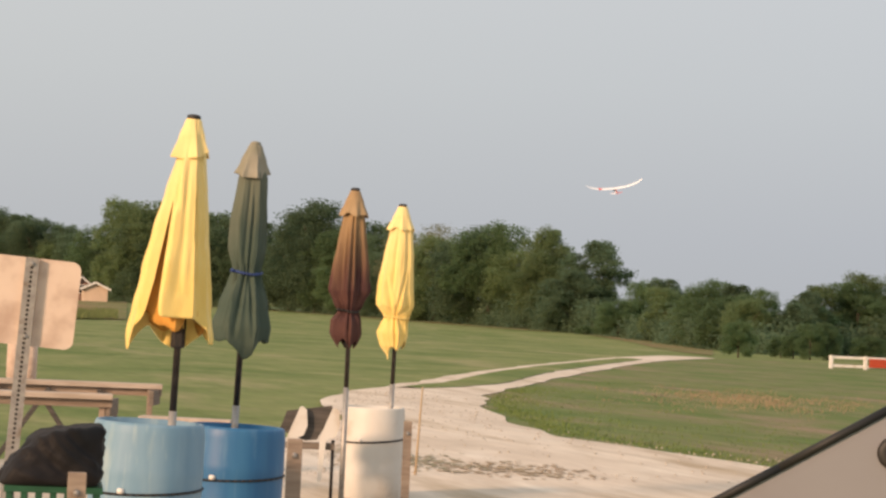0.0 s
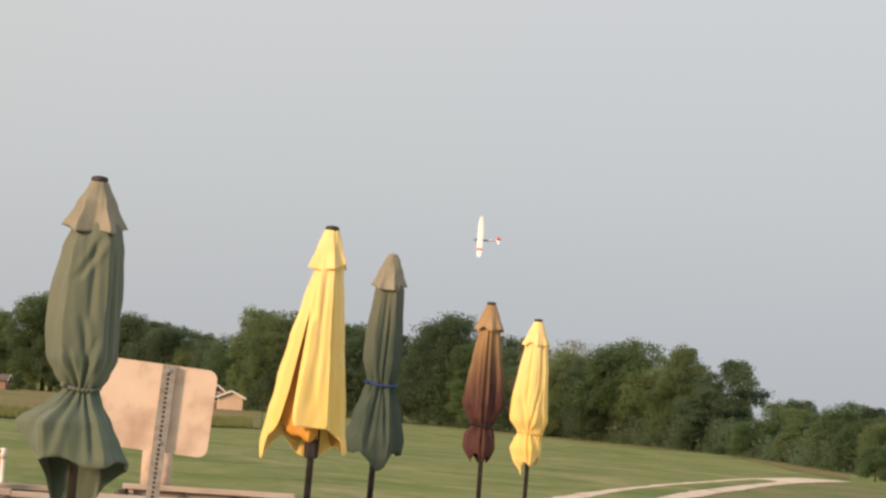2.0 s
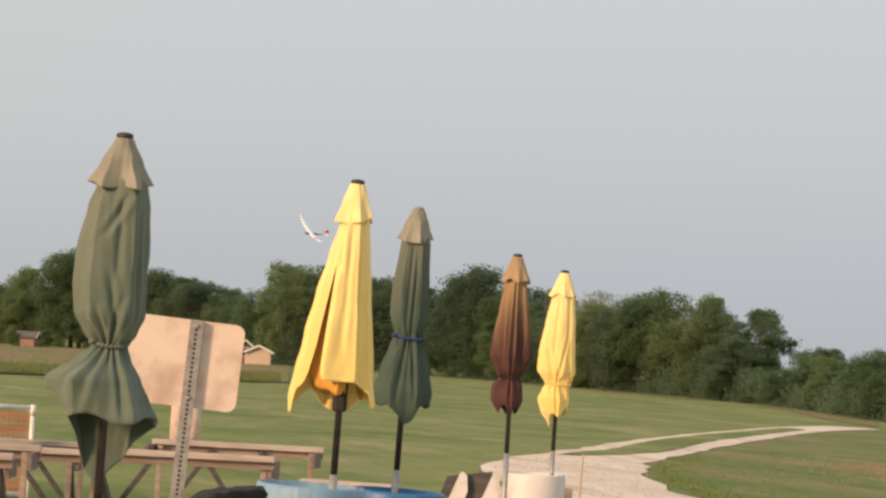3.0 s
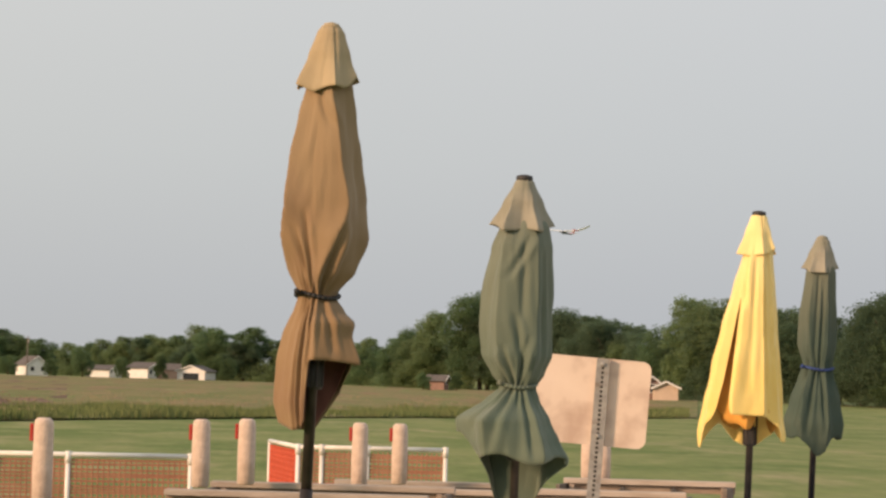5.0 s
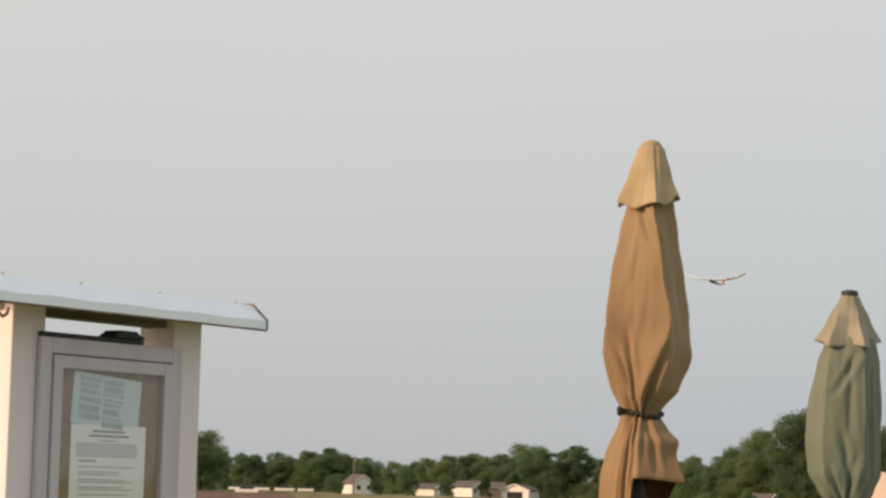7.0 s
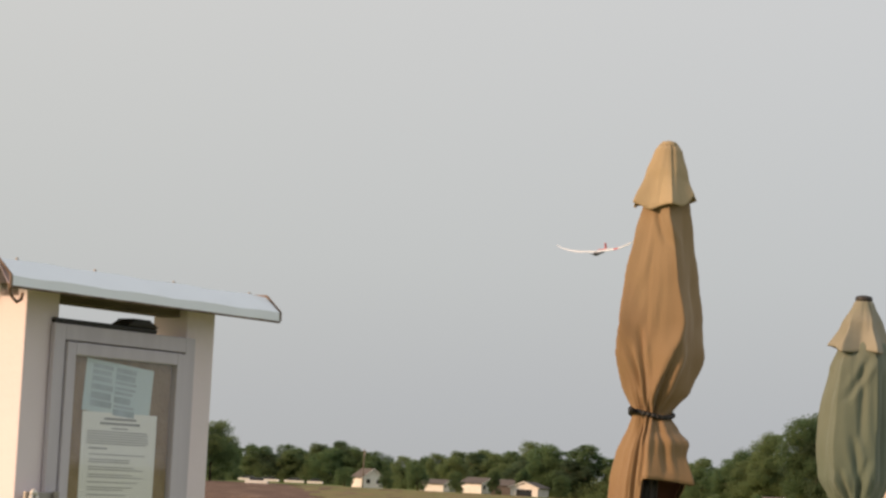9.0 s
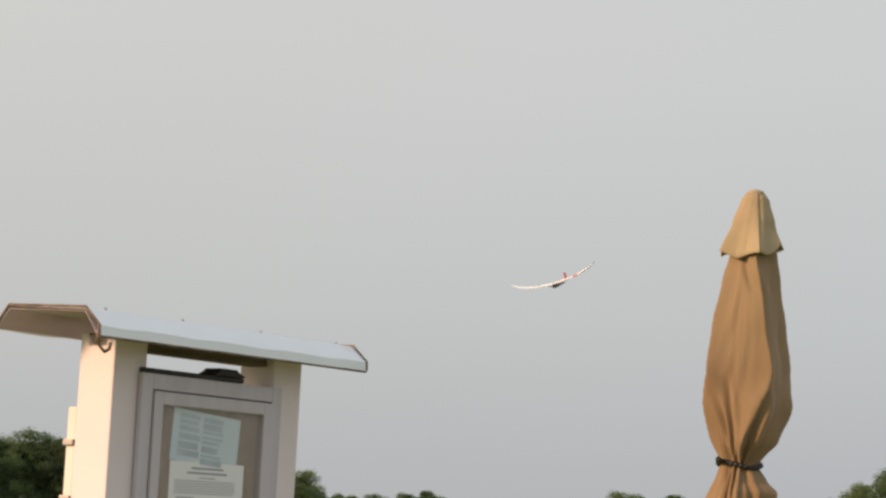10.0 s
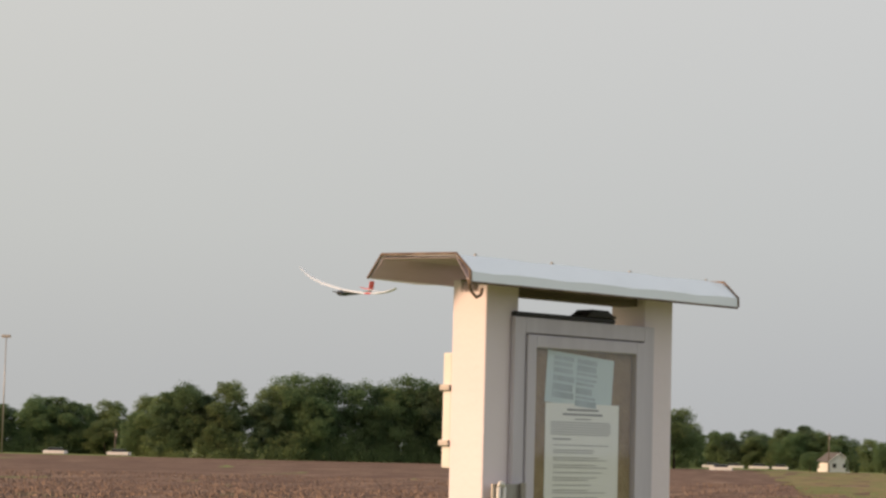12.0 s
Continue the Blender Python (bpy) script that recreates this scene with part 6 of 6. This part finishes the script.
# ---- model glider ----
def glider():
    ob = thing("model_glider", pose(0, 0, 50), "white foam model glider with red tail and dark nose", "model airplane")
    def panel(name, x0, x1, z0, z1, c0, c1, mat, y0=0.0, parent=ob):
        bm = bmesh.new()
        rings = []
        for x, z, c in ((x0, z0, c0), (x1, z1, c1)):
            pr = [(0.5, 0.0), (0.42, 0.030), (0.2, 0.055), (-0.1, 0.045), (-0.5, 0.0), (-0.1, -0.012), (0.3, -0.015)]
            rings.append([bm.verts.new((x, y0 + p * c, z + q * c * 2.0)) for p, q in pr])
        n = len(rings[0])
        for i in range(n):
            bm.faces.new((rings[0][i - 1], rings[0][i], rings[1][i], rings[1][i - 1]))
        bm.faces.new(rings[0])
        bm.faces.new(list(reversed(rings[1])))
        return part(name, bm, mat, parent, smooth=False)
    stations = [(0.0, 0.0, 0.23), (0.45, 0.03, 0.225), (0.57, 0.055, 0.217), (0.66, 0.075, 0.21), (0.82, 0.13, 0.18), (0.94, 0.19, 0.14), (1.0, 0.235, 0.08)]
    for s in (1, -1):
        for (xa, za, ca), (xb, zb, cb) in zip(stations, stations[1:]):
            red = s < 0 and abs(xa - 0.45) < 0.01
            panel("wing_panel", s * xa, s * xb, za, zb, ca, cb, "foam_red" if red else "foam_white")
    bm = bmesh.new()
    rows = [(0.012, 0.0), (0.036, 0.03), (0.050, 0.10), (0.054, 0.20), (0.044, 0.36), (0.034, 0.52), (0.022, 0.70), (0.015, 0.84)]
    part("nose_pod", lathe(rows, 14), "foam_grey", ob, "dark grey nose pod", smooth=True, at=pose(0, 0.24, -0.040, 90))
    part("tail_boom", rod((0, -0.1, -0.03), (0, -0.80, -0.005), 0.014, 0.009, 10), "foam_white", ob, smooth=True)
    panel("stabiliser", 0, 0.20, 0.02, 0.02, 0.12, 0.08, "foam_red", -0.75)
    panel("stabiliser", 0, -0.20, 0.02, 0.02, 0.12, 0.08, "foam_white", -0.75)
    bm = box((-0.006, -0.84, 0.0), (0.006, -0.70, 0.17), 0.003)
    part("fin", bm, "foam_red", ob)
    part("propeller", box((-0.10, 0.242, -0.040), (0.10, 0.248, -0.023), 0.003), "black", ob)
    return ob


plane = glider()
FLIGHT = [
    (0.0, 29.75, 78.44, 5.66, 16.2, -9.5, -16.9),
    (0.5, 29.70, 82.68, 6.55, 22.2, -18.3, 3.6),
    (1.0, 29.15, 88.07, 7.94, 19.6, -36.8, 14.4),
    (1.5, 26.97, 91.84, 8.93, 36.8, -60.9, 20.7),
    (2.0, 23.90, 94.79, 8.42, -1.7, -61.2, 75.4),
    (2.5, 19.59, 94.84, 7.10, -7.8, -41.7, 102.8),
    (3.0, 15.67, 93.59, 6.11, -1.1, -34.4, 116.2),
    (3.6, 12.11, 90.09, 5.84, -1.9, -18.5, 131.5),
    (5.5, 7.18, 82.51, 6.95, 5.8, -0.4, 150.4),
    (6.0, 4.85, 79.67, 6.96, 8.5, 0.2, 152.0),
    (6.5, 3.09, 73.22, 7.23, 6.4, -6.6, 153.0),
    (7.0, 2.04, 69.69, 7.71, 4.2, -2.5, 155.0),
    (9.0, -1.50, 57.70, 7.27, -9.9, 4.2, 163.7),
    (9.5, -2.73, 54.62, 7.38, -7.5, 4.4, 162.5),
    (10.0, -4.17, 52.02, 6.99, -13.0, 15.6, 163.0),
    (10.5, -6.18, 49.40, 6.20, -12.0, 13.9, 167.0),
    (11.0, -8.48, 46.08, 5.24, -12.4, -3.0, 160.3),
    (11.5, -10.86, 42.32, 4.68, -8.9, -7.6, 161.1),
    (12.0, -12.83, 38.32, 4.23, -3.8, -11.9, 165.1),
]


def motions():
    """The glider turns beyond the umbrellas, then comes in towards the notice board."""
    walk(plane, [(t, pose(x, y, z, a, b, c)) for t, x, y, z, a, b, c in FLIGHT])


motions()
